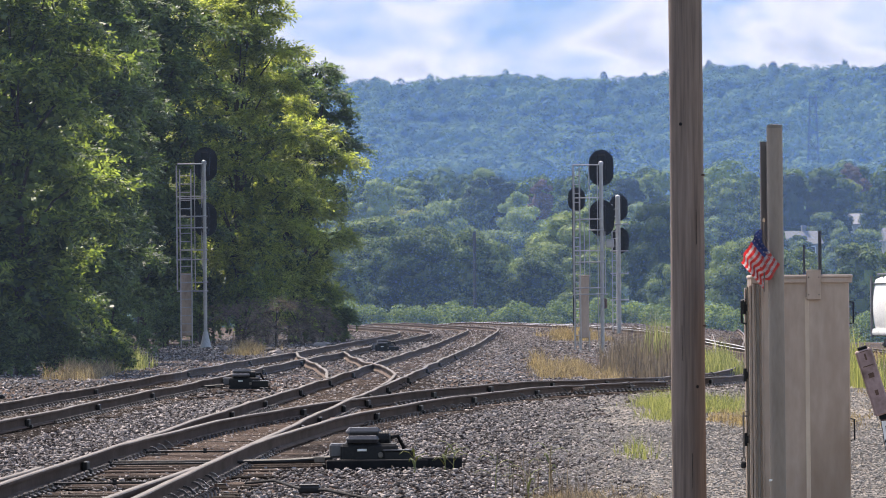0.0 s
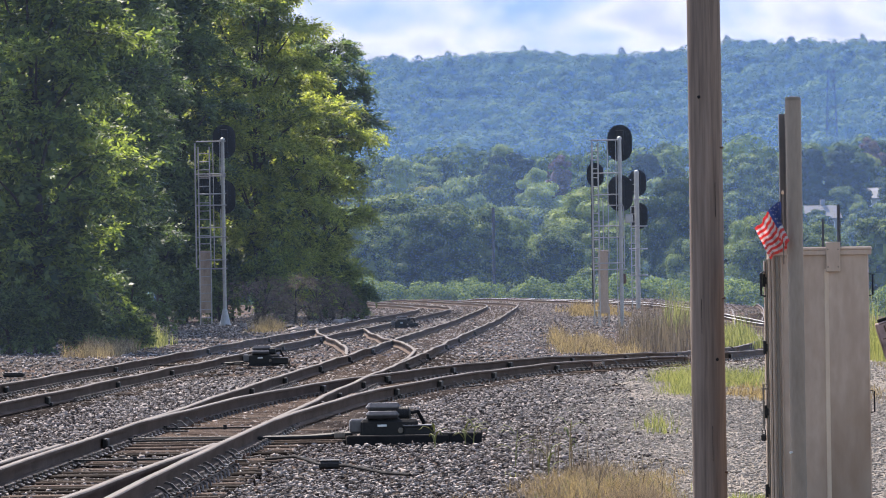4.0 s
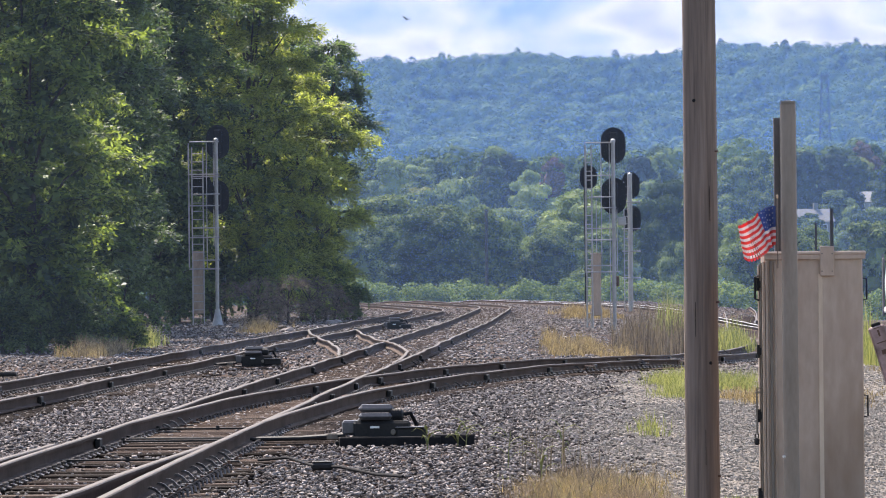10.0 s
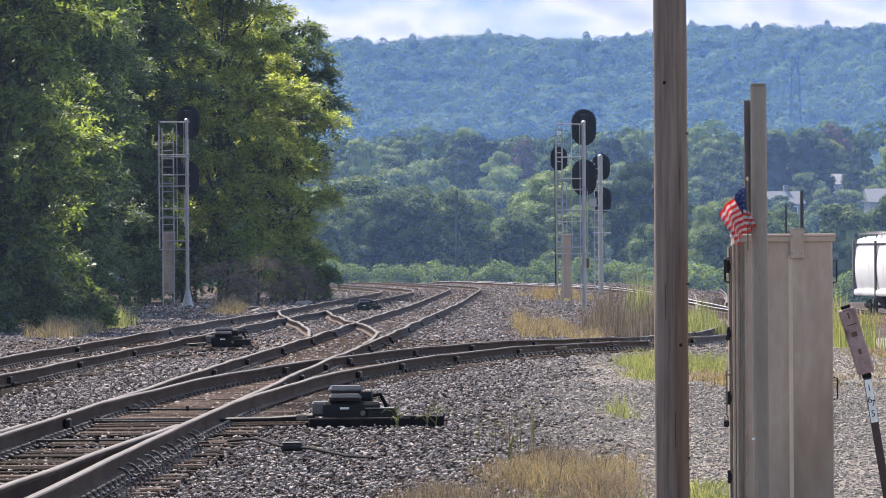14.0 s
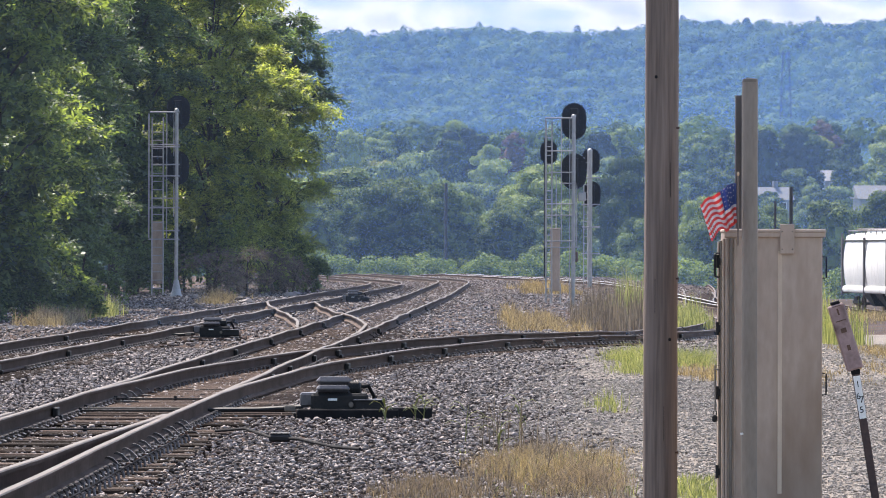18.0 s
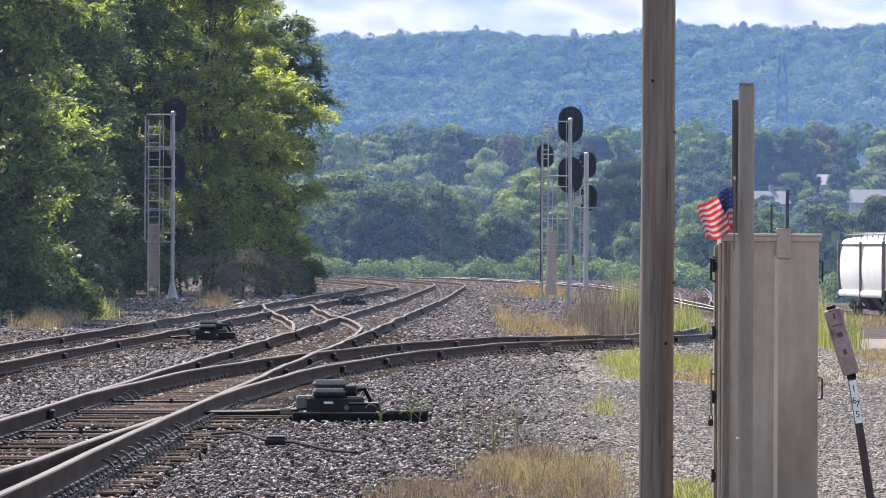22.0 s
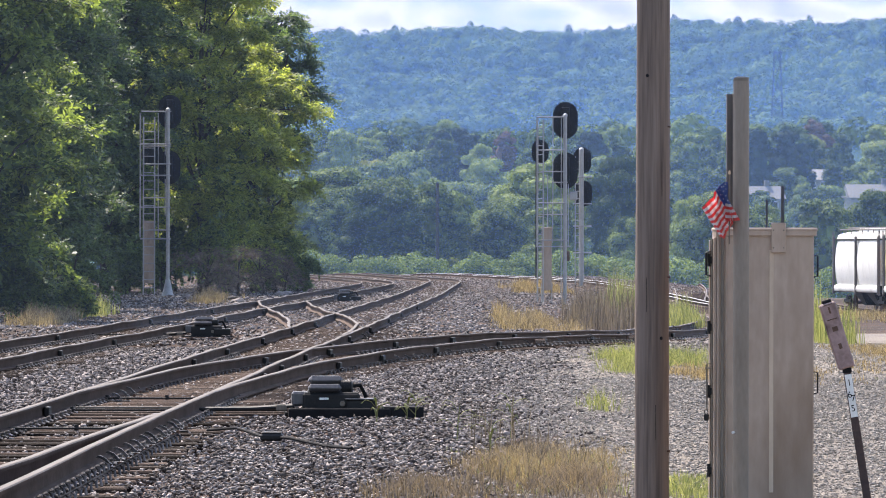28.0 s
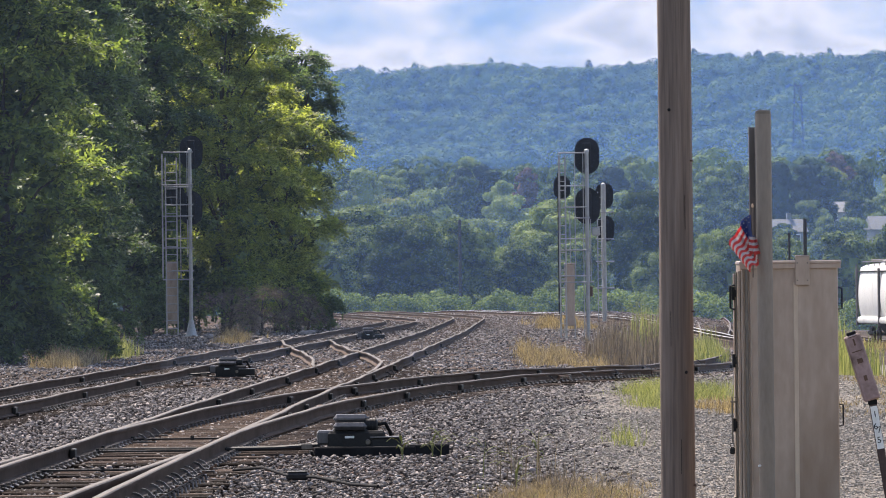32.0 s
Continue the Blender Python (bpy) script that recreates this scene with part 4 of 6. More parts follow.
def odd_trees():
    """Single trees of another colour among the woods."""
    M["leaf_conifer"] = material("leaf_conifer", (0.010, 0.020, 0.014), (0.040, 0.062, 0.038), 0.9, spec=0.05, scale=0.3, fine=2, bump=0, island=0.4)
    M["leaf_gold"] = material("leaf_gold", (0.13, 0.145, 0.045), (0.32, 0.325, 0.105), 0.9, spec=0.05, scale=0.3, fine=2, bump=0, island=0.4, translucent=0.2)
    M["leaf_russet"] = material("leaf_russet", (0.070, 0.048, 0.046), (0.19, 0.130, 0.110), 0.9, spec=0.05, scale=0.3, fine=2, bump=0, island=0.4, translucent=0.15)
    crowns = {k: clump_crown(340 + i, 4.4, 11.5, 0.2, 13, 0.15, 0.33, k) for i, k in enumerate(("leaf_conifer", "leaf_gold", "leaf_russet"))}
    words = {"leaf_conifer": "dense dark blue-green evergreen tree in the woods", "leaf_gold": "yellow-green tree turning colour in the woods", "leaf_russet": "reddish-brown leaved tree on the wooded slope"}
    for x, y, s, mat in ((1.2, 1296, 1.0, "leaf_conifer"), (4.6, 1302, 1.05, "leaf_conifer"), (7.6, 1296, 0.95, "leaf_conifer"), (-10.8, 985, 1.05, "leaf_gold"), (15.6, 1370, 1.0, "leaf_russet"),
                         (95.5, 1500, 1.1, "leaf_russet"), (60.0, 1120, 1.2, "leaf_conifer"), (67.0, 1128, 1.15, "leaf_conifer"), (31.0, 1190, 1.1, "leaf_conifer"), (21.0, 830, 0.9, "leaf_gold"), (88.0, 1400, 1.1, "leaf_gold")):
        t = thing("tree", pose(x, y, land(x, y), 0, 0, 37 * x), words[mat], "tree", "valley woods")
        part("trunk", WOOD_TRUNK, None, t)
        part("crown", crowns[mat], None, t, m=Matrix.Diagonal((s, s, s * 1.05, 1)))


odd_trees()


def hill_woods():
    """The forest that covers the long hill."""
    rng = np.random.default_rng(5)
    cs = []
    y = 1640.0
    while y < 3260:
        wide_l, wide_r = -0.082 * y - 12, 0.092 * y + 12
        gap = 9.6
        xs = np.arange(wide_l, wide_r, gap) + rng.uniform(-0.45, 0.45, size=len(np.arange(wide_l, wide_r, gap))) * gap
        for x in xs:
            yy = y + rng.uniform(-13, 13)
            cs.append((x, yy, land(x, yy), rng.uniform(3.6, 6.8), rng.uniform(8.0, 12.5)))
        y += 30.0 if y < 2450 else 19.0
    for x in (-51, -4, 18, 24, 70, 126, 198, -22, 160, 92):        # trees that stand out on the ridge
        cs.append((x, 3150, land(x, 3150) - 0.5, 2.6 + x % 2, 12.5 + x % 4))
    cs = np.array(cs)
    n, k = len(cs), 150
    d = rng.normal(size=(n, k, 3))
    d[..., 2] = np.abs(d[..., 2]) * 1.1 - 0.2
    d[..., 1] -= 0.12
    d /= np.linalg.norm(d, axis=2)[..., None]
    rad = np.stack([cs[:, 3], cs[:, 3], cs[:, 4] * 0.5], 1)[:, None, :]
    p = cs[:, None, :3] + np.array([0, 0, 1.0]) * (cs[:, 4] * 0.55)[:, None, None] + d * rad * rng.uniform(0.93, 1.04, size=(n, k, 1))
    p, nr = p.reshape(-1, 3), d.reshape(-1, 3) + rng.normal(scale=0.14, size=(n * k, 3))
    nr /= np.linalg.norm(nr, axis=1)[:, None]
    u = np.cross(nr, rng.normal(size=nr.shape))
    u /= np.linalg.norm(u, axis=1)[:, None]
    v = np.cross(nr, u)
    s = rng.uniform(0.36, 0.85, size=(n * k, 1))
    ob = new("hill_forest", quads("hill_forest", np.stack([p + u * s, p + v * s, p - u * s, p - v * s], 1), M["leaf_hill"]))
    tagged(ob, "blue-green deciduous forest covering the long hill", "forest", kind="stuff")


hill_woods()

# ---- utility pole, equipment case, post, flag and marker in the foreground ----
def utility_pole():
    t = thing("utility_pole", pose(1.492, 41.0, 0, 0, 0.12, 0), "weathered brown wooden utility pole with knots and cracks", "utility pole")
    g = Geo()
    rings = []
    for i in range(25):
        z = -0.6 + i * 0.4
        r = 0.119 - 0.0035 * z / 3
        rings.append([((r + 0.0022 * math.sin(5 * a + i) + 0.0015 * math.sin(11 * a + 2.1 * i)) * math.cos(a), (r + 0.002 * math.sin(4 * a + i)) * math.sin(a), z) for a in [2 * math.pi * k / 28 for k in range(28)]])
    g.loft(rings)
    part("shaft", g, M["pole_wood"], t, smooth=True)
    for z, a in ((3.01, -112), (1.2, -60)):
        g = Geo()
        c = Vector((0.113 * math.cos(radians(a)), 0.113 * math.sin(radians(a)), z))
        d = Vector((math.cos(radians(a)), math.sin(radians(a)), 0))
        g.tube([c - d * 0.02, c + d * 0.006, c + d * 0.010], [0.014, 0.012, 0.004], 8)
        part("knot", g, M["black"], t)
    for z, dx in ((0.62, 0.02), (1.5, -0.045), (2.3, 0.06)):
        g = Geo()
        g.box((dx, -0.1185 + dx * dx * 4, z), (0.003, 0.004, 0.24), 0.001)
        part("crack", g, M["black"], t)
    for z in (0.42, 1.62, 2.66):
        g = Geo()
        g.tube([(0.10, -0.052, z), (0.121, -0.064, z)], [0.006, 0.008], 6)
        part("nail", g, M["steel_rust"], t)
    return t


utility_pole()


M["post_zinc"] = material("post_zinc", (0.190, 0.152, 0.119), (0.27, 0.220, 0.175), 0.6, 0.0, spec=0.15, scale=5, fine=50, bump=0.06, stretch=(1, 1, 0.25))
M["weld_cream"] = material("weld_cream", (0.44, 0.34, 0.26), (0.60, 0.48, 0.37), 0.5, 0.2, scale=6, fine=30, bump=0.1, stretch=(1, 1, 0.3))
M["rod_dark"] = material("rod_dark", (0.035, 0.022, 0.02), (0.085, 0.052, 0.045), 0.7, 0.1, scale=9, fine=50, bump=0.2)


def equipment_case():
    """Aluminium signal case on its stand, doors at both sides."""
    x0, x1, y0, y1, top = 1.915, 2.586, 40.6, 41.15, 1.945
    xm, ym, w, d = (x0 + x1) / 2, (y0 + y1) / 2, x1 - x0, y1 - y0
    t = thing("equipment_case", pose(xm, ym, 0), "tall dull aluminium trackside equipment case with brown stains", "equipment case")
    g = Geo()
    g.box((0, 0, 0.02 + (top - 0.02) / 2), (w, d, top - 0.02), 0.008)
    part("body", g, M["case_metal"], t)
    g = Geo()
    g.box((0.01, 0, top + 0.004), (w + 0.03, d + 0.05, 0.028), 0.008)
    g.box((0.01, -d / 2 - 0.016, top - 0.022), (w + 0.02, 0.012, 0.035), 0.004)
    part("lid", g, M["case_metal"], t, "aluminium lid with a turned-down edge")
    g = Geo()
    g.box((0.092, -d / 2 - 0.028, top - 0.052), (0.098, 0.012, 0.205), 0.005)
    g.box((0.092, -d / 2 - 0.01, top + 0.045), (0.098, 0.048, 0.012), 0.004)
    h = part("bracket_plate", g, M["case_metal"], t, "pale plate riveted over the lid's edge")
    for dx in (-0.035, 0.035):
        for dz in (-0.12, 0.0):
            g = Geo()
            g.tube([(0.092 + dx, -d / 2 - 0.032, top + dz), (0.092 + dx, -d / 2 - 0.039, top + dz)], [0.006, 0.004], 8)
            part("rivet", g, M["galv"], h)
    g = Geo()
    g.box((0.045, -d / 2 - 0.001, 0.98), (0.030, 0.006, 1.66), 0.003)
    part("seam", g, M["weld_cream"], t, "bright welded seam")
    # the side door's edge shows as a stack of folds
    for i, (dx, th) in enumerate(((-0.006, 0.016), (-0.022, 0.012), (-0.035, 0.010))):
        g = Geo()
        g.box((-w / 2 + dx, -d / 2 + 0.02 + 0.05 * i, 0.97), (th, 0.05 + 0.03 * i, 1.85 - 0.02 * i), 0.003)
        part("door_edge", g, M["galv" if i % 2 else "case_metal"], t)
    for dx, wd in ((0.014, 0.016), (0.044, 0.020), (0.072, 0.014)):
        g = Geo()
        g.box((-w / 2 + dx, -d / 2 - 0.008, 0.97), (wd, 0.018, 1.86), 0.005)
        part("door_fold", g, M["galv" if dx == 0.044 else "case_metal"], t)
    for z in (1.74, 1.28, 0.84, 0.30):
        g = Geo()
        g.tube([(-w / 2 - 0.045, -d / 2 + 0.04, z - 0.045), (-w / 2 - 0.045, -d / 2 + 0.04, z + 0.045)], 0.011, 8)
        g.box((-w / 2 - 0.034, -d / 2 + 0.04, z), (0.022, 0.02, 0.05), 0.003)
        part("hinge", g, M["steel_dark"], t)
    g = Geo()
    g.tube([(-w / 2 - 0.035, -d / 2 + 0.02, 1.80), (-w / 2 - 0.065, -d / 2 + 0.02, 1.79), (-w / 2 - 0.065, -d / 2 + 0.02, 1.64), (-w / 2 - 0.035, -d / 2 + 0.02, 1.63)], 0.008, 6)
    part("door_handle", g, M["steel_dark"], t, "black bow handle")
    g = Geo()
    g.tube([(-w / 2 - 0.03, -d / 2 + 0.02, 1.03), (-w / 2 - 0.06, -d / 2 + 0.02, 1.03), (-w / 2 - 0.06, -d / 2 + 0.02, 0.72), (-w / 2 - 0.03, -d / 2 + 0.02, 0.72)], 0.006, 6)
    g.box((-w / 2 - 0.05, -d / 2 + 0.02, 1.0), (0.045, 0.02, 0.014), 0.002)
    k = part("latch", g, M["galv"], t, "bright steel latch bar")
    g = Geo()
    g.box((-w / 2 - 0.062, -d / 2 + 0.02, 0.665), (0.036, 0.026, 0.05), 0.01)
    g.tube([(-w / 2 - 0.074, -d / 2 + 0.02, 0.69), (-w / 2 - 0.072, -d / 2 + 0.02, 0.715), (-w / 2 - 0.052, -d / 2 + 0.02, 0.715), (-w / 2 - 0.05, -d / 2 + 0.02, 0.69)], 0.004, 6)
    part("padlock", g, M["steel_dark"], k)
    for z in (1.70, 0.90):
        g = Geo()
        g.tube([(w / 2, -d / 2 + 0.05, z + 0.075), (w / 2 + 0.03, -d / 2 + 0.05, z + 0.07), (w / 2 + 0.03, -d / 2 + 0.05, z - 0.07), (w / 2, -d / 2 + 0.05, z - 0.075)], 0.006, 6)
        part("door_handle", g, M["steel_dark"], t, "black bow handle")
    for sx in (-1, 1):
        for sy in (-1, 1):
            g = Geo()
            g.box((sx * (w / 2 - 0.05), sy * (d / 2 - 0.05), -0.03), (0.06, 0.06, 0.16), 0.006)
            part("leg", g, M["galv"], t)


equipment_case()


M["channel_steel"] = material("channel_steel", (0.09, 0.08, 0.075), (0.19, 0.17, 0.16), 0.6, 0.3, scale=4, fine=30, bump=0.2, stretch=(1, 1, 0.3))


def steel_post():
    t = thing("steel_post", pose(2.056, 40.0, 0), "smooth galvanized round steel post standing beside the case", "post")
    g = Geo()
    g.tube([(0, 0, -0.3), (0, 0, 2.945), (0, 0, 2.957)], [0.0535, 0.0535, 0.048], 32)
    part("tube", g, M["post_zinc"], t, smooth=True)
    g = Geo()
    g.tube([(0, 0, 2.95), (0, 0, 2.972), (0, 0, 2.978)], [0.0535, 0.050, 0.02], 32)
    part("cap", g, M["galv"], t, smooth=True)
    g = Geo()
    g.tube([(-0.045, -0.03, 0.58), (-0.058, -0.045, 0.58)], [0.008, 0.008], 8)
    part("bolt", g, M["white_paint"], t)
    t = thing("channel_post", pose(2.042, 41.24, 0), "dark steel channel post standing behind the case", "post")
    g = Geo()
    u = [(-0.025, 0.022), (0.025, 0.022), (0.025, -0.02), (0.017, -0.02), (0.017, 0.014), (-0.017, 0.014), (-0.017, -0.02), (-0.025, -0.02)]
    g.loft([[(x, y, z) for x, y in u] for z in (-0.3, 2.893)])
    part("channel", g, M["channel_steel"], t)


steel_post()


def leaning_marker():
    """A pole that leans, with a square sleeve on its top and a pale label below it."""
    a, b, c = Vector((2.635, 40, 1.452)), Vector((2.770, 40, 1.015)), Vector((2.94, 40, -0.05))
    t = thing("marker_post", pose(*c), "leaning dark marker post with a faded pink sleeve and white label", "marker post")

    def turned(p, q, w, d, mat, name, label="", b_=0.004, par=None, dy=0.0):
        g = Geo()
        ax = (p - q).normalized()
        m = Matrix.Rotation(math.atan2(ax.x, ax.z), 3, "Y")
        g.box((p + q) / 2 - c + Vector((0, dy, 0)), (w, d, (p - q).length), b_, m=m)
        return part(name, g, mat, par or t, label)

    turned(b, c, 0.052, 0.052, M["rod_dark"], "rod")
    turned(b.lerp(c, 0.0), b.lerp(c, 0.03), 0.06, 0.06, M["black"], "collar")
    s = turned(a, b, 0.112, 0.1, M["marker_pink"], "sleeve", "faded pink square plastic sleeve", 0.01)
    turned(a + (a - b).normalized() * 0.022, a, 0.062, 0.062, M["black"], "cap")
    for k0, k1, w in ((0.06, 0.16, 0.012), (0.36, 0.43, 0.038), (0.62, 0.70, 0.022), (0.24, 0.255, 0.07), (0.02, 0.03, 0.06)):
        turned(a.lerp(b, k0), a.lerp(b, k1), w, 0.003, M["steel_rust"], "lettering_bar", "", 0.0, s, -0.0515)
    p0, p1 = b.lerp(c, 0.04), b.lerp(c, 0.31)
    lab = turned(p0, p1, 0.047, 0.003, M["white_paint"], "label_plate", "white label plate with black digits", 0.0, None, -0.0285)
    ax = (p0 - p1).normalized()
    tilt = Matrix.Rotation(math.atan2(ax.x, ax.z), 4, "Y") @ Matrix.Rotation(radians(90), 4, "X")
    for ch, k, dx in (("1", 0.20, 0.0), ("6", 0.48, -0.009), ("7", 0.56, 0.011), ("5", 0.80, -0.001)):
        curve = bpy.data.curves.new("digit", "FONT")
        curve.body, curve.size, curve.extrude, curve.align_x, curve.align_y = ch, 0.062, 0.0008, "CENTER", "CENTER"
        ob = bpy.data.objects.new("digit_source", curve)
        me = bpy.data.meshes.new_from_object(ob)
        bpy.data.objects.remove(ob)
        me.materials.append(M["black"])
        part("digit", me, None, lab, m=Matrix.Translation(p0.lerp(p1, k) - c + Vector((dx, -0.0312, 0))) @ tilt)


leaning_marker()

FLAG_AT = Vector((1.962, 39.93, 2.268))
HOIST, FLY, STRIPS = 0.262, 0.40, 26


def flag():
    t = thing("flag", pose(*FLAG_AT), "small red, white and blue striped flag fluttering on a thin staff", "flag")
    g = Geo()
    g.tube([(0.012, 0, -0.42), (0.012, 0, 0.05)], 0.005, 8)
    part("staff", g, M["pole_wood"], t)
    g = Geo()
    g.tube([(0.012, 0, 0.048), (0.012, 0, 0.056), (0.012, 0, 0.068), (0.012, 0, 0.078)], [0.004, 0.009, 0.008, 0.001], 8)
    part("finial", g, M["hopper_tan"], t, "gilt finial")
    w = FLY / STRIPS
    out = []
    for i in range(STRIPS):
        g = Geo()
        x0, x1, th = w * 0.02, -w * 1.06, 0.0007
        g.loft([[(x0, -th, -HOIST * k / 13), (x1, -th, -HOIST * k / 13), (x1, th, -HOIST * k / 13), (x0, th, -HOIST * k / 13)] for k in range(14)])
        for k in range(13):
            blue = i < STRIPS * 0.4 and k < 7
            g.m[4 * k:4 * k + 4] = [2 if blue else (0 if k % 2 == 0 else 1)] * 4
        p = part("cloth_panel", g, [M["flag_red"], M["flag_white"], M["flag_blue"]], t)
        out.append(p)
        if i < STRIPS * 0.4 and i % 2:
            for k in range(4):
                g = Geo()
                g.box((-w / 2, 0, -HOIST * (0.05 + 0.128 * k + 0.03 * (i // 2 % 2))), (0.009, 0.0026, 0.009), 0, m=Matrix.Rotation(radians(45), 3, "Y"))
                part("star", g, M["flag_white"], p)
    return out


FLAG_PANELS = flag()


# ---- switch machines, rods and rail fittings ----
# glossy and paler than the housing: the lit tops are put into this colour
M["lid_lit_gloss"] = material("lid_lit_gloss", (0.05, 0.049, 0.055), (0.11, 0.108, 0.118), 0.38, 0.3, scale=3, fine=30, bump=0.05, spec=0.5)


def switch_machine(x, y, turn, label, beam=False):
    t = thing("switch_machine", pose(x, y, 0.0, 0, 0, turn) @ Matrix.Diagonal((1.0, 1.0, 1.1, 1)), label, "switch machine", "switch machines")

    def p(name, c, s, mat="steel_dark", b=0.012, lab=""):
        g = Geo()
        g.box(c, s, b)
        return part(name, g, M[mat], t, lab)

    p("base_plate", (0, 0, 0.02), (1.05, 0.55, 0.04), b=0.006)
    if beam:
        p("support_beam", (0.06, -0.36, 0.0), (1.10, 0.20, 0.16), mat="black", b=0.012)
        p("support_beam", (0.74, -0.30, 0.0), (0.46, 0.26, 0.19), mat="black", b=0.012)
    body = p("housing", (-0.02, 0.0, 0.125), (0.62, 0.42, 0.21), b=0.025)
    p("gear_case", (-0.09, 0.02, 0.23), (0.38, 0.34, 0.07), b=0.03)
    p("junction_box", (-0.35, -0.02, 0.165), (0.19, 0.26, 0.14), mat="lid_lit_gloss", b=0.02, lab="end box coloured paler for its lit top")
    p("lid", (-0.09, -0.13, 0.275), (0.36, 0.20, 0.07), mat="lid_lit_gloss", b=0.03, lab="glossy lid coloured paler as if catching the light")
    p("cover", (-0.07, 0.14, 0.345), (0.38, 0.24, 0.085), mat="lid_lit_gloss", b=0.036, lab="glossy upper cover coloured paler as if catching the light")
    p("step_plate", (0.17, -0.06, 0.205), (0.20, 0.24, 0.03), mat="lid_lit_gloss", b=0.01)
    p("foot_bracket", (0.30, -0.14, 0.105), (0.33, 0.22, 0.11), b=0.015)
    p("foot_lid", (0.30, -0.14, 0.166), (0.35, 0.24, 0.014), mat="lid_lit_gloss", b=0.005)
    p("name_plate", (-0.10, -0.213, 0.17), (0.10, 0.006, 0.022), mat="white_paint", b=0.002)
    g = Geo()
    g.tube([(0.08, 0.05, 0.27), (0.20, 0.05, 0.27), (0.22, 0.05, 0.27)], [0.075, 0.075, 0.05], 16)
    part("motor", g, M["steel_dark"], t, smooth=True)
    for i in range(4):
        g = Geo()
        g.tube([(0.095 + 0.03 * i, 0.05, 0.27), (0.105 + 0.03 * i, 0.05, 0.27)], 0.084, 16)
        part("motor_fin", g, M["steel_dark"], t)
    for sx in (-1, 1):
        for sy in (-1, 1):
            g = Geo()
            g.tube([(sx * 0.48, sy * 0.22, 0.03), (sx * 0.48, sy * 0.22, 0.075)], 0.022, 6)
            part("bolt", g, M["steel_rust"], t)
    for dy in (-0.12, 0.14):
        g = Geo()
        g.tube([(-0.42, dy, 0.09), (-0.9, dy, 0.065), (-1.45, dy, 0.06)], 0.021, 8)
        part("throw_rod", g, M["steel_dark"], t)
        g = Geo()
        g.box((-0.56, dy, 0.08), (0.12, 0.07, 0.06), 0.01)
        part("rod_clevis", g, M["galv"], t)
    g = Geo()
    g.tube([(0.22, 0.06, 0.29), (0.30, 0.10, 0.30), (0.36, 0.16, 0.2), (0.40, 0.22, -0.02)], 0.02, 8)
    part("cable_hose", g, M["black"], t, smooth=True)
    g = Geo()
    g.tube([(0.1, -0.212, 0.12), (0.1, -0.225, 0.12)], [0.03, 0.024], 10)
    part("crank_plug", g, M["galv"], body)
    return t


switch_machine(-1.12, 64.4, 3, "black electric switch machine with a lid coloured as if lit beside the points", True)
switch_machine(-4.60, 119.5, 2, "black electric switch machine between the two main tracks")
switch_machine(-3.00, 200, 3, "distant black switch machine between the main tracks")


TIE_HEAD = TIE_LONG.copy()
TIE_HEAD.materials[0] = M["tie"]


def long_ties():
    for x, y, a in ((-2.6, 64.3, 2), (-2.6, 65.0, 2), (-6.0, 119.0, 3), (-6.0, 119.8, 3), (-4.4, 199.5, 3)):
        t = thing("headblock_tie", pose(x, y, TIE_TOP + 0.01, 0, 0, a), "long dark headblock tie carrying the switch machine", "railway tie", "headblock ties")
        part("timber", TIE_HEAD, None, t)
        for sx in (-1.98, 1.98):
            g = Geo()
            g.box((sx, 0, -0.09), (0.006, 0.18, 0.14), 0.002)
            part("end_plate", g, M["steel_dark"], t)


long_ties()


def rail_braces():
    """Curved braces that hold the stock rails near the points."""
    g = Geo()
    pts = [(0.05, 0, 0.078), (0.07, 0, 0.080), (0.11, 0, 0.062), (0.145, 0, 0.024), (0.17, 0, 0.008)]
    g.loft([[(x, -0.032, z), (x, 0.032, z), (x + 0.016, 0.032, z + 0.016), (x + 0.016, -0.032, z + 0.016)] for x, y, z in pts])
    g.box((0.15, 0, 0.0), (0.24, 0.12, 0.018), 0.004)
    me = g.mesh("rail_brace", M["brace_steel"])
    spots = [(-2.86 + 0.013 * (y - 46) + 0.01 * math.sin(9 * y), y) for y in [48.5 + 1.06 * k + 0.1 * math.sin(3 * k) for k in range(11)]]
    spots += [(-0.72, 94.0), (-0.57, 94.6), (-0.43, 95.4), (-0.29, 96.3)]
    spots += [(-3.85, y) for y in (69.5, 71.0, 72.5, 74.0, 75.5)]
    spots += [(-1.55, 118), (-1.52, 121), (-1.48, 124)]
    branch = [(p.x, p.y) for p in spline(LINE_BRANCH, 0.5)]
    for y in (100.5, 105, 110.3, 114, 118.2, 123, 127, 131.5):
        spots.append((float(np.interp(y, [q[1] for q in branch], [q[0] for q in branch])) + HALF + 0.02, y))
    for x, y in spots:
        t = thing("rail_brace", pose(x, y, TIE_TOP + 0.01, 0, 0, 0), "curved black steel rail brace beside the rail", "rail brace", "rail braces")
        part("bracket", me, None, t)
        h = Geo()
        h.tube([(0.245, 0, 0.01), (0.245, 0, 0.045)], 0.016, 6)
        part("bolt", h, M["steel_rust"], t)


rail_braces()


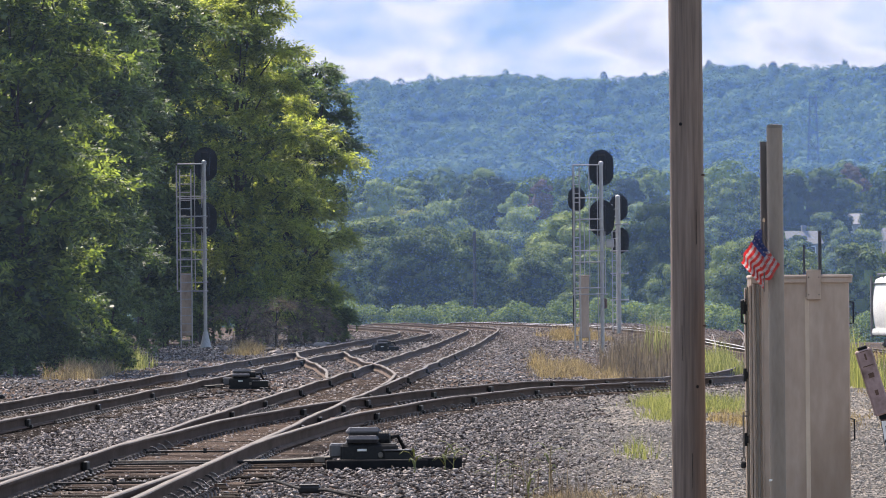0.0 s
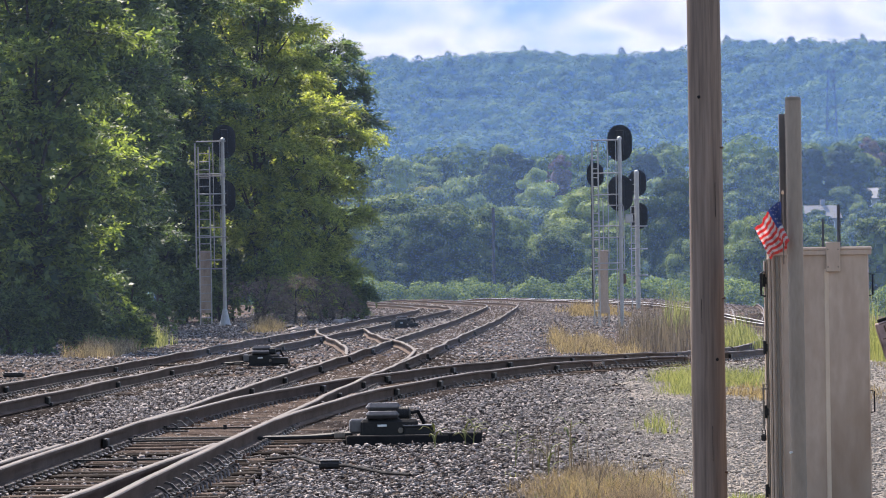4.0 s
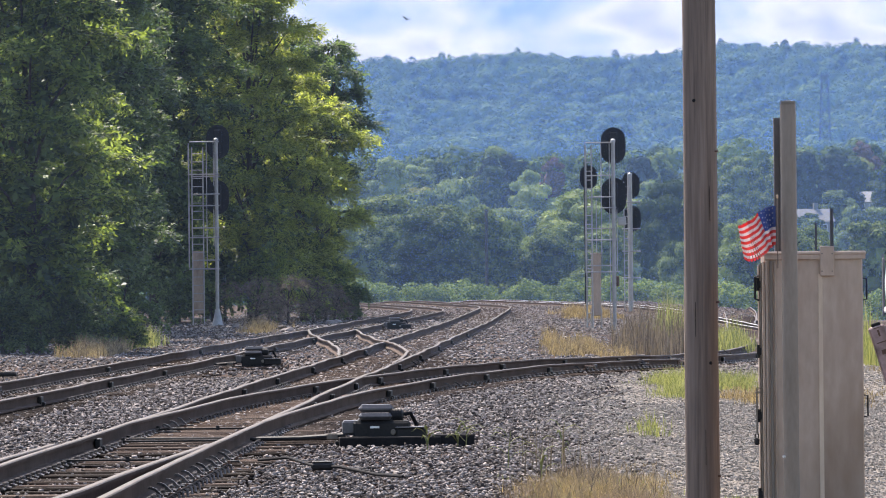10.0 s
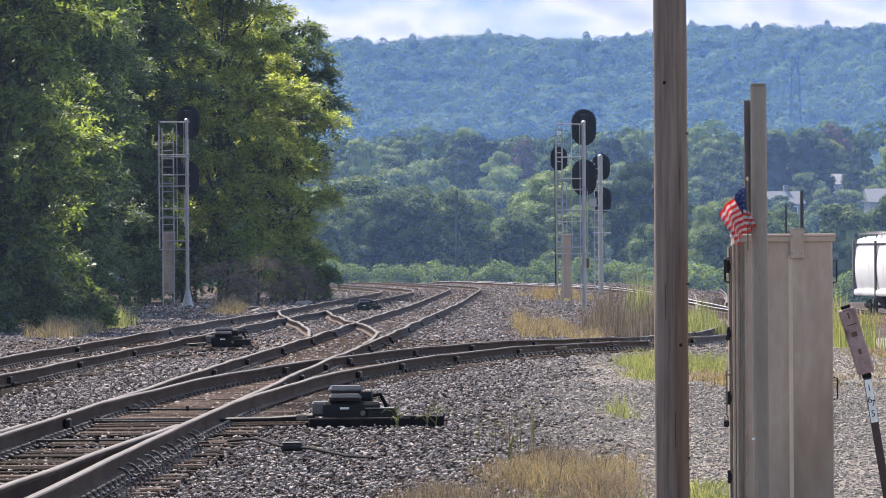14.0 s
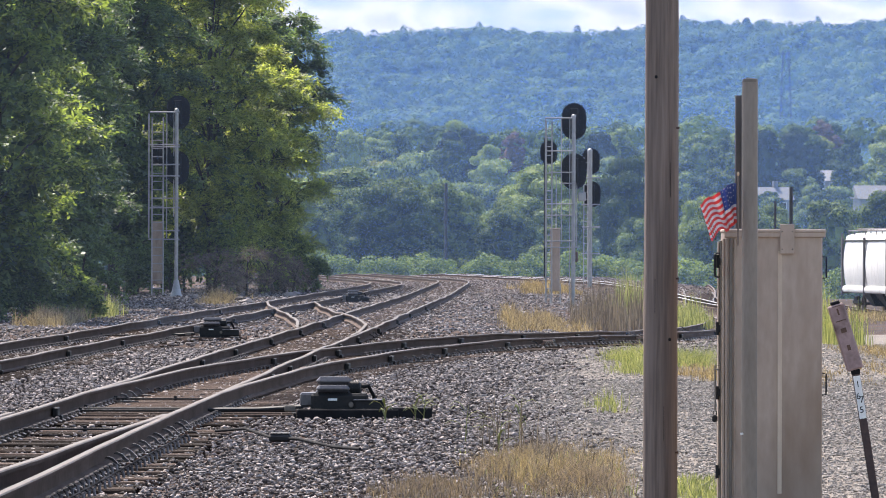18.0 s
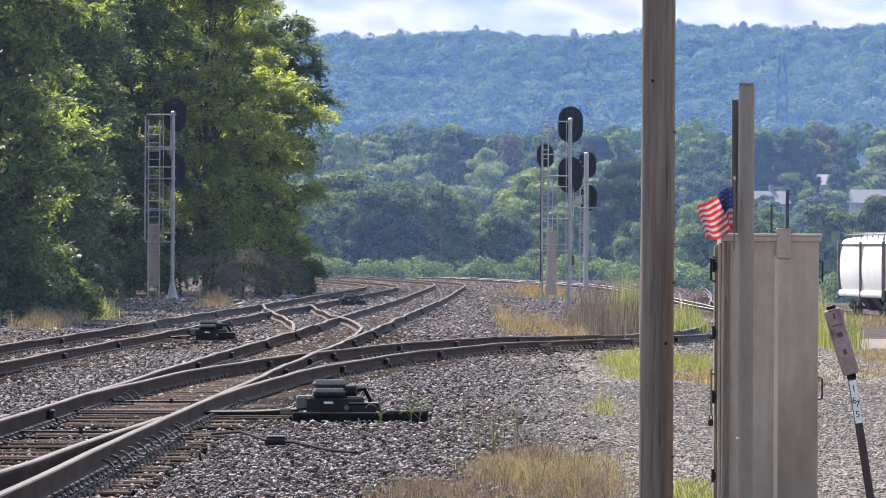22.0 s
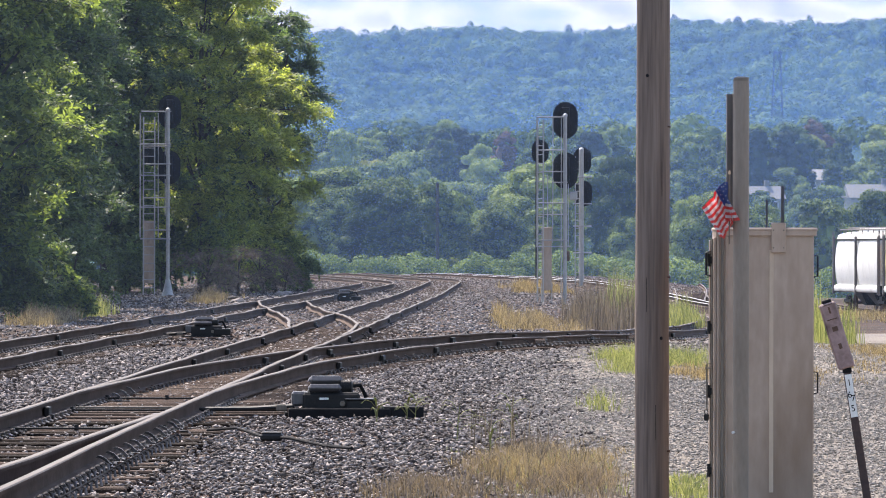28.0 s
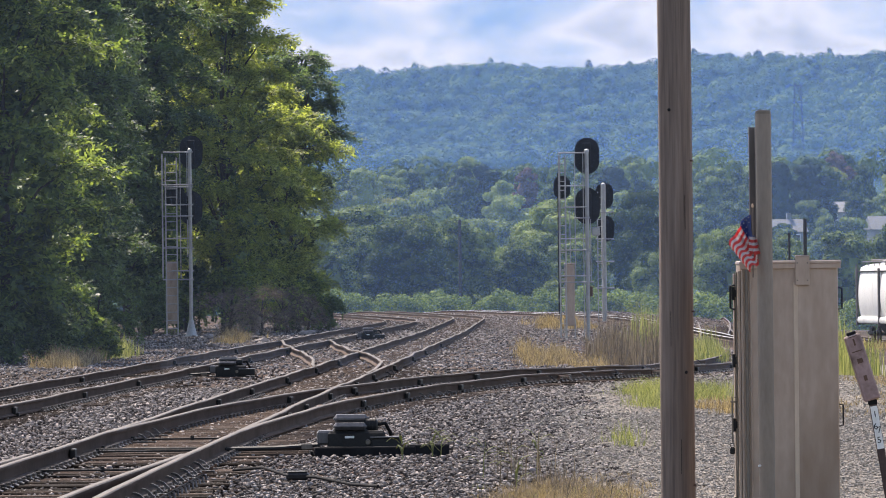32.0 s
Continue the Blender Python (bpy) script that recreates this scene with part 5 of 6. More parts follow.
def switch_rods():
    for y, x0, x1, mat in ((65.4, -4.0, -1.6, "galv"), (64.4, -4.0, -1.5, "steel_dark"), (57.8, -4.4, -2.6, "steel_dark"), (69.5, -3.9, -2.4, "steel_dark"), (120.2, -7.0, -5.1, "steel_dark")):
        t = thing("switch_rod", pose(x0, y, 0.055), "steel switch rod under the rails", "switch rod", "switch rods")
        g = Geo()
        g.box(((x1 - x0) / 2, 0, 0), (x1 - x0, 0.06, 0.022), 0.004)
        part("bar", g, M[mat], t)
        for x in (0.05, (x1 - x0) / 2, x1 - x0 - 0.05):
            g = Geo()
            g.tube([(x, 0, -0.02), (x, 0, 0.035)], 0.022, 8)
            part("pin", g, M["steel_dark"], t)


switch_rods()


def small_track_things():
    g = Geo()
    g.tube([(-2.2, 57.2, 0.06), (-1.9, 56.6, 0.10), (-1.6, 55.4, 0.05), (-1.35, 54.6, 0.07), (-1.0, 53.6, 0.03), (-0.75, 53.0, 0.03)], 0.014, 8)
    ob = thing("track_cable", pose(0, 0, 0), "black rubber cable lying over the ballast", "cable")
    part("sheath", g, M["black"], ob, smooth=True)
    for x, y, w in ((-1.52, 55.0, 0.16), (-4.35, 62.5, 0.14), (-8.9, 110, 0.3)):
        t = thing("junction_box", pose(x, y, 0.03), "small black junction box lying in the ballast", "junction box", "junction boxes")
        g = Geo()
        g.box((0, 0, 0.035), (w * 1.3, 0.3, 0.07), 0.02)
        part("box", g, M["steel_dark"], t)
        g = Geo()
        g.box((0, 0, 0.076), (w * 1.15, 0.26, 0.012), 0.004)
        part("lid", g, M["steel_dark"], t)
    for i, (x, y) in enumerate(((-7.05, 205), (-6.6, 198), (-5.95, 226), (-5.75, 229), (-9.0, 214), (-7.6, 184))):
        rng = np.random.default_rng(i)
        pts = [Vector(d) for d in rng.normal(size=(14, 3))]
        bm = bmesh.new()
        for d in pts:
            d = d.normalized()
            bm.verts.new((d.x * 0.22, d.y * 0.2, d.z * 0.12 + 0.05))
        bmesh.ops.convex_hull(bm, input=bm.verts)
        me = bpy.data.meshes.new("boulder")
        bm.to_mesh(me)
        bm.free()
        me.materials.append(M["stone"])
        ob = new("boulder", me)
        ob.location = (x, y, land(x, y))
        tagged(ob, "pale weathered boulder at the edge of the ballast", "boulder", "boulders")
    # joint bars bolted on the branch rails
    for x, y, a in ((1.95, 112.0, -15), (4.1, 124.6, -15), (5.9, 138, -12), (-0.95, 94.0, -7), (-2.0, 83.5, -4), (3.6, 122, -15)):
        t = thing("joint_bar", pose(x, y, land(x, y) + 0.115, 0, 0, a), "pale bolted joint bar on the rail's side", "joint bar", "joint bars")
        g = Geo()
        g.box((0, 0, 0), (0.03, 0.75, 0.075), 0.008)
        part("bar", g, M["steel_rust"], t)
        for k in (-0.27, -0.09, 0.09, 0.27):
            g = Geo()
            g.tube([(0.01, k, 0), (0.045, k, 0)], 0.016, 6)
            part("bolt", g, M["galv"], t)


small_track_things()


# ---- signals ----
def signal_head(t, x, y, z, w=0.86, h=1.28):
    """An oval black background with its lamp housing and three hoods on the far side."""
    g = Geo()
    r = w / 2
    outline = [(r * math.cos(a), (h / 2 - r) + r * math.sin(a)) for a in [math.pi * k / 12 for k in range(13)]]
    outline += [(r * math.cos(a), -(h / 2 - r) + r * math.sin(a)) for a in [math.pi + math.pi * k / 12 for k in range(13)]]
    g.loft([[(x + u, y - 0.015, z + v) for u, v in outline], [(x + u, y + 0.015, z + v) for u, v in outline]])
    b = part("signal_head", g, M["black"], t, "oval black signal background")
    g = Geo()
    g.box((x, y - 0.10, z), (w * 0.34, 0.17, h * 0.72), 0.03)
    part("lamp_housing", g, M["black"], b)
    for k in (-1, 0, 1):
        g = Geo()
        g.tube([(x, y + 0.02, z + k * h * 0.24), (x, y + 0.30, z + k * h * 0.24)], [0.115, 0.125], 14)
        part("hood", g, M["black"], b)
    return b


def bar(name, t, p, q, r=0.018, mat="silver", seg=6):
    g = Geo()
    g.tube([p, q], r, seg)
    return part(name, g, M[mat], t)


def ladder(t, x0, x1, y, z0, z1, pitch=0.31):
    for x in (x0, x1):
        bar("ladder_rail", t, (x, y, z0), (x, y, z1), 0.026)
    z = z0 + 0.25
    while z < z1:
        bar("rung", t, (x0, y, z), (x1, y, z), 0.016)
        z += pitch


def signal_left():
    t = thing("signal_mast", pose(-10.12, 223.8, land(-10.1, 223.8)), "silver ladder signal mast with black heads before dark trees", "railway signal", "signals")
    bar("mast", t, (0, 0, 0), (0, 0, 7.02), 0.07, seg=14)
    g = Geo()
    g.tube([(0, 0, 0), (0, 0, 0.08), (0, 0, 0.5), (0, 0, 0.62)], [0.26, 0.2, 0.11, 0.09], 14)
    part("mast_base", g, M["silver"], t, smooth=True)
    g = Geo()
    g.tube([(0, 0, 7.0), (0, 0, 7.06), (0, 0, 7.1)], [0.095, 0.08, 0.01], 14)
    part("mast_cap", g, M["silver"], t, smooth=True)
    ladder(t, -0.92, -0.50, -0.05, 0.05, 6.75)
    for x, z0, z1, y in ((-1.05, 2.2, 6.9, -0.1), (-1.05, 2.2, 6.9, 0.35), (-0.38, 2.2, 6.9, 0.25), (-0.12, 3.0, 6.95, 0.3)):
        bar("cage_upright", t, (x, y, z0), (x, y, z1), 0.017)
    for z, x0 in ((6.95, -1.0), (5.72, -1.05), (5.64, -0.95), (4.97, -0.95), (4.54, -1.05), (3.70, -0.9), (3.34, -1.05), (2.48, -0.7), (2.15, -1.05)):
        bar("cross_bar", t, (x0, -0.06, z), (0.12, -0.06, z), 0.026)
        bar("cross_bar", t, (x0, 0.35, z), (0.0, 0.3, z), 0.018)
    g = Geo()
    g.box((-0.71, 0.2, 1.62), (0.40, 0.3, 2.3), 0.02)
    c = part("relay_cabinet", g, M["case_metal"], t, "narrow grey cabinet inside the ladder")
    g = Geo()
    g.box((-0.71, 0.2, 2.80), (0.44, 0.36, 0.06), 0.015)
    part("lid", g, M["case_metal"], c)
    signal_head(t, 0.05, 0.35, 6.95)
    signal_head(t, 0.02, 0.35, 4.85)
    signal_head(t, -0.62, 0.55, 5.35, 0.8, 0.9)


def signal_right():
    t = thing("signal_mast", pose(4.50, 207.4, land(4.5, 207.4)), "silver signal mast with ladder cage, cabinet and black oval heads", "railway signal", "signals")
    z0 = -land(4.5, 207.4)
    bar("mast", t, (0, 0, 0), (0, 0, 6.45 + z0), 0.07, seg=14)
    g = Geo()
    g.tube([(0, 0, 6.43 + z0), (0, 0, 6.5 + z0), (0, 0, 6.54 + z0)], [0.095, 0.08, 0.01], 14)
    part("mast_cap", g, M["silver"], t, smooth=True)
    ladder(t, -0.96, -0.76, -0.05, 0.05, 6.3 + z0)
    for x, a, b, y in ((-0.98, 1.9, 6.4, 0.3), (-0.42, 2.0, 6.4, 0.3), (-0.13, 0.0, 6.38, 0.1), (-0.60, 2.0, 4.4, 0.35), (0.12, 1.9, 4.6, 0.3)):
        bar("cage_upright", t, (x, y, a + z0), (x, y, b + z0), 0.016)
    for z, x0, x1 in ((6.40, -0.98, -0.05), (5.25, -0.95, 0.0), (4.50, -0.85, 0.0), (4.12, -0.45, 0.1), (3.40, -0.95, 0.05), (3.0, -0.95, 0.1), (2.1, -0.95, 0.1), (1.88, -1.0, 0.2)):
        bar("cross_bar", t, (x0, -0.06, z + z0), (x1, -0.06, z + z0), 0.022)
        bar("cross_bar", t, (x0, 0.3, z + z0), (x1, 0.3, z + z0), 0.016)
    g = Geo()
    g.box((-0.63, 0.35, 1.42 + z0), (0.34, 0.3, 2.15), 0.02)
    c = part("relay_cabinet", g, M["case_metal"], t, "narrow grey-brown cabinet on a low stand")
    g = Geo()
    g.box((-0.63, 0.35, 2.52 + z0), (0.38, 0.36, 0.06), 0.015)
    part("lid", g, M["case_metal"], c)
    for x in (-0.81, -0.45):
        bar("stand_leg", t, (x, 0.35, 0.0), (x, 0.35, 0.6 + z0), 0.022)
    signal_head(t, 0.02, 0.35, 6.30 + z0)
    signal_head(t, 0.02, 0.35, 4.54 + z0)
    g = Geo()
    g.box((0.3, 0.2, 3.65 + z0), (0.28, 0.2, 0.3), 0.03)
    part("junction_box", g, M["silver"], t)
    g = Geo()
    g.box((0.06, 0.1, 1.55 + z0), (0.22, 0.18, 0.36), 0.03)
    part("meter_box", g, M["steel_rust"], t)


def signal_back():
    x, y = 7.09, 290.0
    z0 = -land(x, y)
    t = thing("signal_mast", pose(x, y, -z0), "slim silver signal mast with two black oval heads", "railway signal", "signals")
    bar("mast", t, (0, 0, 0), (0, 0, 6.64 + z0), 0.12, seg=14)
    g = Geo()
    g.tube([(0, 0, 6.62 + z0), (0, 0, 6.7 + z0), (0, 0, 6.75 + z0)], [0.13, 0.1, 0.01], 14)
    part("mast_cap", g, M["silver"], t, smooth=True)
    ladder(t, -0.30, -0.02, -0.2, 0.05, 6.3 + z0, 0.36)
    for z in (5.3, 4.0, 2.9, 1.6):
        bar("cross_bar", t, (-0.4, -0.2, z + z0), (0.5, -0.2, z + z0), 0.03)
    signal_head(t, 0.06, 0.35, 6.12 + z0)
    signal_head(t, 0.1, 0.35, 4.5 + z0)
    x, y = 5.60, 330.0
    z0 = -land(x, y)
    t = thing("signal_mast", pose(x, y, -z0), "dark signal mast with one black head", "railway signal", "signals")
    bar("mast", t, (0, 0, 0), (0, 0, 8.0 + z0), 0.085, "black", 12)
    signal_head(t, 0.18, 0.35, 7.2 + z0, 0.94, 1.32)
    for z in (7.6, 6.8):
        bar("bracket", t, (0, 0, z + z0), (0.2, 0.3, z + z0), 0.03, "black")


signal_left(), signal_right(), signal_back()


# ---- hopper cars ----
def wheel_mesh():
    g = Geo()
    g.tube([(-0.07, 0, 0), (-0.065, 0, 0), (-0.02, 0, 0), (0.06, 0, 0), (0.065, 0, 0)], [0.30, 0.455, 0.43, 0.42, 0.28], 20)
    return g.mesh("wheel", M["steel_rust"])


WHEEL = wheel_mesh()


def hopper_car(x, y, turn, mat, label):
    """A covered hopper of two bays: barrel sides between upright posts, white sill, roof walk, ladders and two trucks. Its length runs along y."""
    z = land(x, y) + RAIL_TOP
    t = thing("hopper_car", pose(x, y, z, 0, 0, turn), label, "rail car", "hopper cars")
    L_, low, high = 13.6, 1.46, 3.92
    half = [(1.42 + 0.15 * math.sin(math.pi * k / 10) ** 0.8, low + (high - low) * k / 10) for k in range(11)]
    roof = [(1.36, 4.02), (1.30, 4.20), (1.05, 4.33), (0.55, 4.41), (0.0, 4.43)]
    for q in (-1, 1):
        g = Geo()
        section = [(-a, b) for a, b in half] + [(a, b) for a, b in reversed(half)]
        rings = []
        for k in range(9):
            u = 2 * k / 8 - 1
            slim = 1 - 0.05 * u ** 6
            rings.append([(a * slim, q * L_ / 4 + u * (L_ / 4 - 0.09), b) for a, b in section])
        g.loft(rings)
        part("bay", g, mat, t, smooth=True)
        g = Geo()
        section = [(-a, b) for a, b in roof] + [(a, b) for a, b in reversed(roof[:-1])]
        g.loft([[(a, q * L_ / 4 + u * (L_ / 4 - 0.06), b) for a, b in section] for u in (-1, 1)])
        part("roof_panel", g, mat, t, smooth=True)
        for s in (-1, 1):
            g = Geo()
            ring = [(1.40, 1.06), (1.52, 1.10), (1.57, 1.25), (1.52, 1.42), (1.40, 1.45)]
            g.loft([[(s * a, q * L_ / 4 + u * (L_ / 4 - 0.12), b) for a, b in ring] for u in (-1, 1)])
            part("side_sill", g, M["hopper_grey"], t, "white rounded side sill", smooth=True)
    for s in (-1, 1):
        g = Geo()
        g.box((s * 1.42, 0, 3.97), (0.10, L_, 0.09), 0.02)
        part("chord_lip", g, M["steel_dark"], t)
        for yy in (-L_ / 2, 0, L_ / 2):
            g = Geo()
            g.box((s * 1.53, yy, 2.55), (0.13, 0.20, 3.2), 0.03)
            part("side_post", g, M["channel_steel"], t, "dark grey upright post")
        for yy in (-L_ / 2 - 0.25, L_ / 2 + 0.25):
            for q in (-0.17, 0.17):
                g = Geo()
                g.tube([(s * 1.52, yy + q, 0.9), (s * 1.52, yy + q, 4.4)], 0.025, 6)
                part("ladder_rail", g, M["channel_steel"], t)
            for i in range(9):
                g = Geo()
                g.tube([(s * 1.52, yy - 0.17, 1.1 + 0.38 * i), (s * 1.52, yy + 0.17, 1.1 + 0.38 * i)], 0.016, 5)
                part("rung", g, M["channel_steel"], t)
        g = Geo()
        g.box((s * 0.62, 0, 4.62), (0.09, L_ + 0.6, 0.07), 0.01)
        part("roof_walk", g, M["channel_steel"], t)
        g = Geo()
        g.box((s * 1.15, 0, 4.52), (0.06, L_ + 0.4, 0.06), 0.01)
        part("roof_rail", g, M["channel_steel"], t)
    for k in range(9):
        g = Geo()
        g.box((0, -L_ / 2 + L_ * k / 8, 4.54), (2.36, 0.07, 0.05), 0.01)
        g.box((-1.15, -L_ / 2 + L_ * k / 8, 4.40), (0.05, 0.05, 0.26), 0.01)
        g.box((1.15, -L_ / 2 + L_ * k / 8, 4.40), (0.05, 0.05, 0.26), 0.01)
        part("walk_bracket", g, M["channel_steel"], t)
    for s in (-1, 1):
        g = Geo()
        a = [(-1.3, s * (L_ / 2 - 0.02), 3.9), (1.3, s * (L_ / 2 - 0.02), 3.9), (1.3, s * (L_ / 2 - 0.02), 1.5), (-1.3, s * (L_ / 2 - 0.02), 1.5)]
        g.loft([a, [(p[0], p[1] + s * 0.08, p[2]) for p in a]])
        part("end_sheet", g, mat, t)
        g = Geo()
        g.box((0, s * (L_ / 2 + 0.35), 1.15), (2.7, 0.7, 0.25), 0.03)
        part("end_platform", g, M["steel_dark"], t)
        g = Geo()
        g.box((0, s * (L_ / 2 + 0.85), 0.95), (0.3, 0.6, 0.3), 0.05)
        part("coupler", g, M["steel_rust"], t)
        g = Geo()
        yy = s * 1.9
        a, b = [(-1.35, yy - 1.6, 1.45), (1.35, yy - 1.6, 1.45), (1.35, yy + 1.6, 1.45), (-1.35, yy + 1.6, 1.45)], [(-0.6, yy - 0.4, 0.32), (0.6, yy - 0.4, 0.32), (0.6, yy + 0.4, 0.32), (-0.6, yy + 0.4, 0.32)]
        g.loft([a, b])
        part("discharge_hopper", g, M["steel_dark"], t)
    for k in range(4):
        g = Geo()
        g.tube([(0, -5.1 + 3.4 * k, 4.38), (0, -5.1 + 3.4 * k, 4.56), (0, -5.1 + 3.4 * k, 4.6)], [0.42, 0.42, 0.3], 16)
        part("roof_hatch", g, mat, t)
    for s in (-1, 1):
        for q in (-0.9, 0.9):
            for w in (-HALF, HALF):
                part("wheel", WHEEL, None, t, m=Matrix.Translation((w, s * 5.1 + q, 0.455)))
            g = Geo()
            g.tube([(-1.0, s * 5.1 + q, 0.455), (1.0, s * 5.1 + q, 0.455)], 0.08, 8)
            part("axle", g, M["steel_rust"], t)
        for w in (-1.0, 1.0):
            g = Geo()
            g.box((w, s * 5.1, 0.55), (0.14, 2.1, 0.2), 0.04)
            g.box((w, s * 5.1, 0.72), (0.16, 0.9, 0.3), 0.05)
            part("side_frame", g, M["steel_dark"], t)


def hopper_string():
    words = ("white covered hopper car with two bulging bays in the yard", "tan covered hopper car with rust-brown stains in the yard", "pale grey covered hopper car standing in the yard")
    for i, (x, y, mat) in enumerate(((24.7, 328.0, "hopper_grey"), (26.37, 312.8, "hopper_tan"), (28.04, 297.6, "hopper_grey"))):
        hopper_car(x, y, 6.3, M[mat], words[i])


hopper_string()


# ---- weeds and grass ----
def blades(name, n, area, height, width, mat, label, seed, lean=0.35, clump=6, category="grass"):
    """Upright bent blades in clumps over a plan area (x0, x1, y0, y1) with a slanting edge."""
    rng = np.random.default_rng(seed)
    k = max(1, n // clump) * 2
    cx = (area[0] + area[1]) / 2 + (area[1] - area[0]) * np.clip(rng.normal(scale=0.30, size=k), -0.62, 0.62)
    cy = (area[2] + area[3]) / 2 + (area[3] - area[2]) * np.clip(rng.normal(scale=0.30, size=k), -0.62, 0.62)
    stretch = (area[1] - area[0]) / (area[3] - area[2])
    thick = np.array([noise.noise((p * 3.2 / (area[1] - area[0]) + seed, q * 3.2 * stretch / (area[1] - area[0]), seed * 1.7)) for p, q in zip(cx, cy)])
    thick -= 0.5 * np.maximum(np.abs(2 * (cx - area[0]) / (area[1] - area[0]) - 1), np.abs(2 * (cy - area[2]) / (area[3] - area[2]) - 1)) ** 3
    best = np.argsort(-(thick + 0.22 * rng.random(k)))[:max(1, k // 2)]
    cx, cy, thick = cx[best], cy[best], thick[best]
    k = len(cx)
    tall = 0.55 + 0.75 * (thick - thick.min()) / (np.ptp(thick) + 1e-6)
    x = np.repeat(cx, clump) + rng.normal(scale=0.09, size=k * clump)
    y = np.repeat(cy, clump) + rng.normal(scale=0.25, size=k * clump)
    z = np.array([land(a, b) for a, b in zip(x, y)]) - 0.02
    n = len(x)
    h = height * (0.35 + 0.75 * rng.random(n)) * np.repeat(tall * (0.7 + 0.5 * rng.random(k)), clump)
    a = rng.uniform(0, 2 * math.pi, n)
    d = np.stack([np.cos(a), np.sin(a), np.zeros(n)], 1)
    w = np.stack([-np.sin(a + 0.8), np.cos(a + 0.8), np.zeros(n)], 1) * (width * (0.6 + 0.8 * rng.random(n)))[:, None]
    p = np.stack([x, y, z], 1)
    ln = lean * h * rng.random(n)
    m = p + d * (ln * 0.35)[:, None] + np.array([0, 0, 1.0]) * (h * 0.6)[:, None]
    e = p + d * ln[:, None] + np.array([0, 0, 1.0]) * h[:, None]
    q1 = np.stack([p - w, p + w, m + w * 0.8, m - w * 0.8], 1)
    q2 = np.stack([m - w * 0.8, m + w * 0.8, e + w * 0.15, e - w * 0.15], 1)
    ob = new(name, quads(name, np.concatenate([q1, q2]), mat))
    return tagged(ob, label, category, kind="stuff")


blades("dry_grass", 2600, (0.35, 1.65, 43, 53), 0.20, 0.0022, M["straw"], "dry straw-coloured grass tufts in the foreground gravel", 1, 1.3, 40)
blades("dry_grass", 1700, (0.2, 1.75, 42.5, 56), 0.14, 0.003, M["straw"], "short dry grass on the gravel", 2, 1.4, 30)
blades("green_weeds", 500, (0.3, 1.6, 42.5, 52), 0.13, 0.003, M["grass"], "sparse green blades among the dry grass", 33, 1.0, 8)
blades("dry_weeds", 3200, (0.25, 1.7, 42.6, 55), 0.17, 0.0028, M["brush"], "brown withered weeds among the dry grass", 31, 1.4, 36)
blades("dry_weeds", 1100, (-0.6, 0.5, 42, 48), 0.13, 0.003, M["brush"], "sparse withered weeds on the ballast", 32, 1.0, 12)
blades("dry_weeds", 60, (0.1, 1.15, 46, 62), 0.5, 0.0045, M["dead_weed"], "thin brown weed stalks standing in the gravel", 3, 0.35, 3)
blades("green_weeds", 900, (1.72, 2.2, 41.5, 47.5), 0.12, 0.004, M["grass"], "low green weeds beside the equipment case", 4, 0.9, 12)
blades("green_weeds", 160, (1.8, 2.0, 66, 70), 0.22, 0.004, M["grass"], "tuft of green weeds in the gravel", 5, 0.7, 10)
blades("green_grass", 4200, (2.3, 4.9, 85, 104), 0.27, 0.0045, M["grass"], "bright green grass patch beside the branch track", 6, 1.1, 14)
blades("dry_grass", 2600, (3.2, 5.4, 82, 92), 0.17, 0.005, M["straw"], "yellowed grass at the edge of the green patch", 7, 1.0, 12)
blades("tall_weeds", 1500, (3.45, 5.5, 150, 168), 1.25, 0.008, M["dead_weed"], "tall dead brown weeds before the signals", 8, 0.15, 4, "weeds")
blades("tall_weeds", 1500, (3.45, 5.6, 150, 168), 0.6, 0.008, M["dead_weed"], "dead undergrowth below the tall weeds", 28, 0.8, 10, "weeds")
blades("tall_grass", 900, (5.1, 6.4, 165, 190), 1.5, 0.010, M["grass"], "tall yellow-green weeds behind the dead ones", 9, 0.2, 5, "weeds")
blades("tall_grass", 2600, (6.2, 7.35, 156, 186), 0.75, 0.009, M["grass"], "yellow-green tall grass inside the branch curve", 10, 0.4, 8, "weeds")
blades("dry_grass", 4200, (1.55, 3.6, 140, 168), 0.46, 0.007, M["straw"], "orange-tan dry grass beyond the branch track", 11, 0.7, 12)
blades("dry_grass", 2600, (3.0, 6.2, 235, 285), 0.42, 0.012, M["straw"], "dry tan grass round the signal's foot", 12, 0.7, 10)
blades("tall_grass", 1500, (8.0, 8.95, 122, 142), 1.15, 0.008, M["grass"], "tall yellow-green grass behind the equipment case", 13, 0.25, 6, "weeds")
blades("dry_grass", 3600, (6.6, 10.5, 92, 122), 0.13, 0.006, M["straw"], "short dry grass on the yard's gravel", 14, 1.0, 12)
blades("dry_grass", 3800, (11, 19, 160, 240), 0.3, 0.012, M["straw"], "short dry grass beside the storage track", 15, 0.8, 12)
blades("dry_grass", 2400, (-10.1, -8.7, 136, 150), 0.45, 0.006, M["straw"], "dry grass at the foot of the trees", 16, 0.8, 12)
blades("dry_grass", 1500, (-8.3, -6.9, 190, 215), 0.4, 0.009, M["straw"], "dry grass below the brush", 17, 0.8, 12)
blades("green_weeds", 500, (-9.6, -8.6, 150, 170), 0.5, 0.010, M["grass"], "green weeds beside the second track", 18, 0.8, 12)


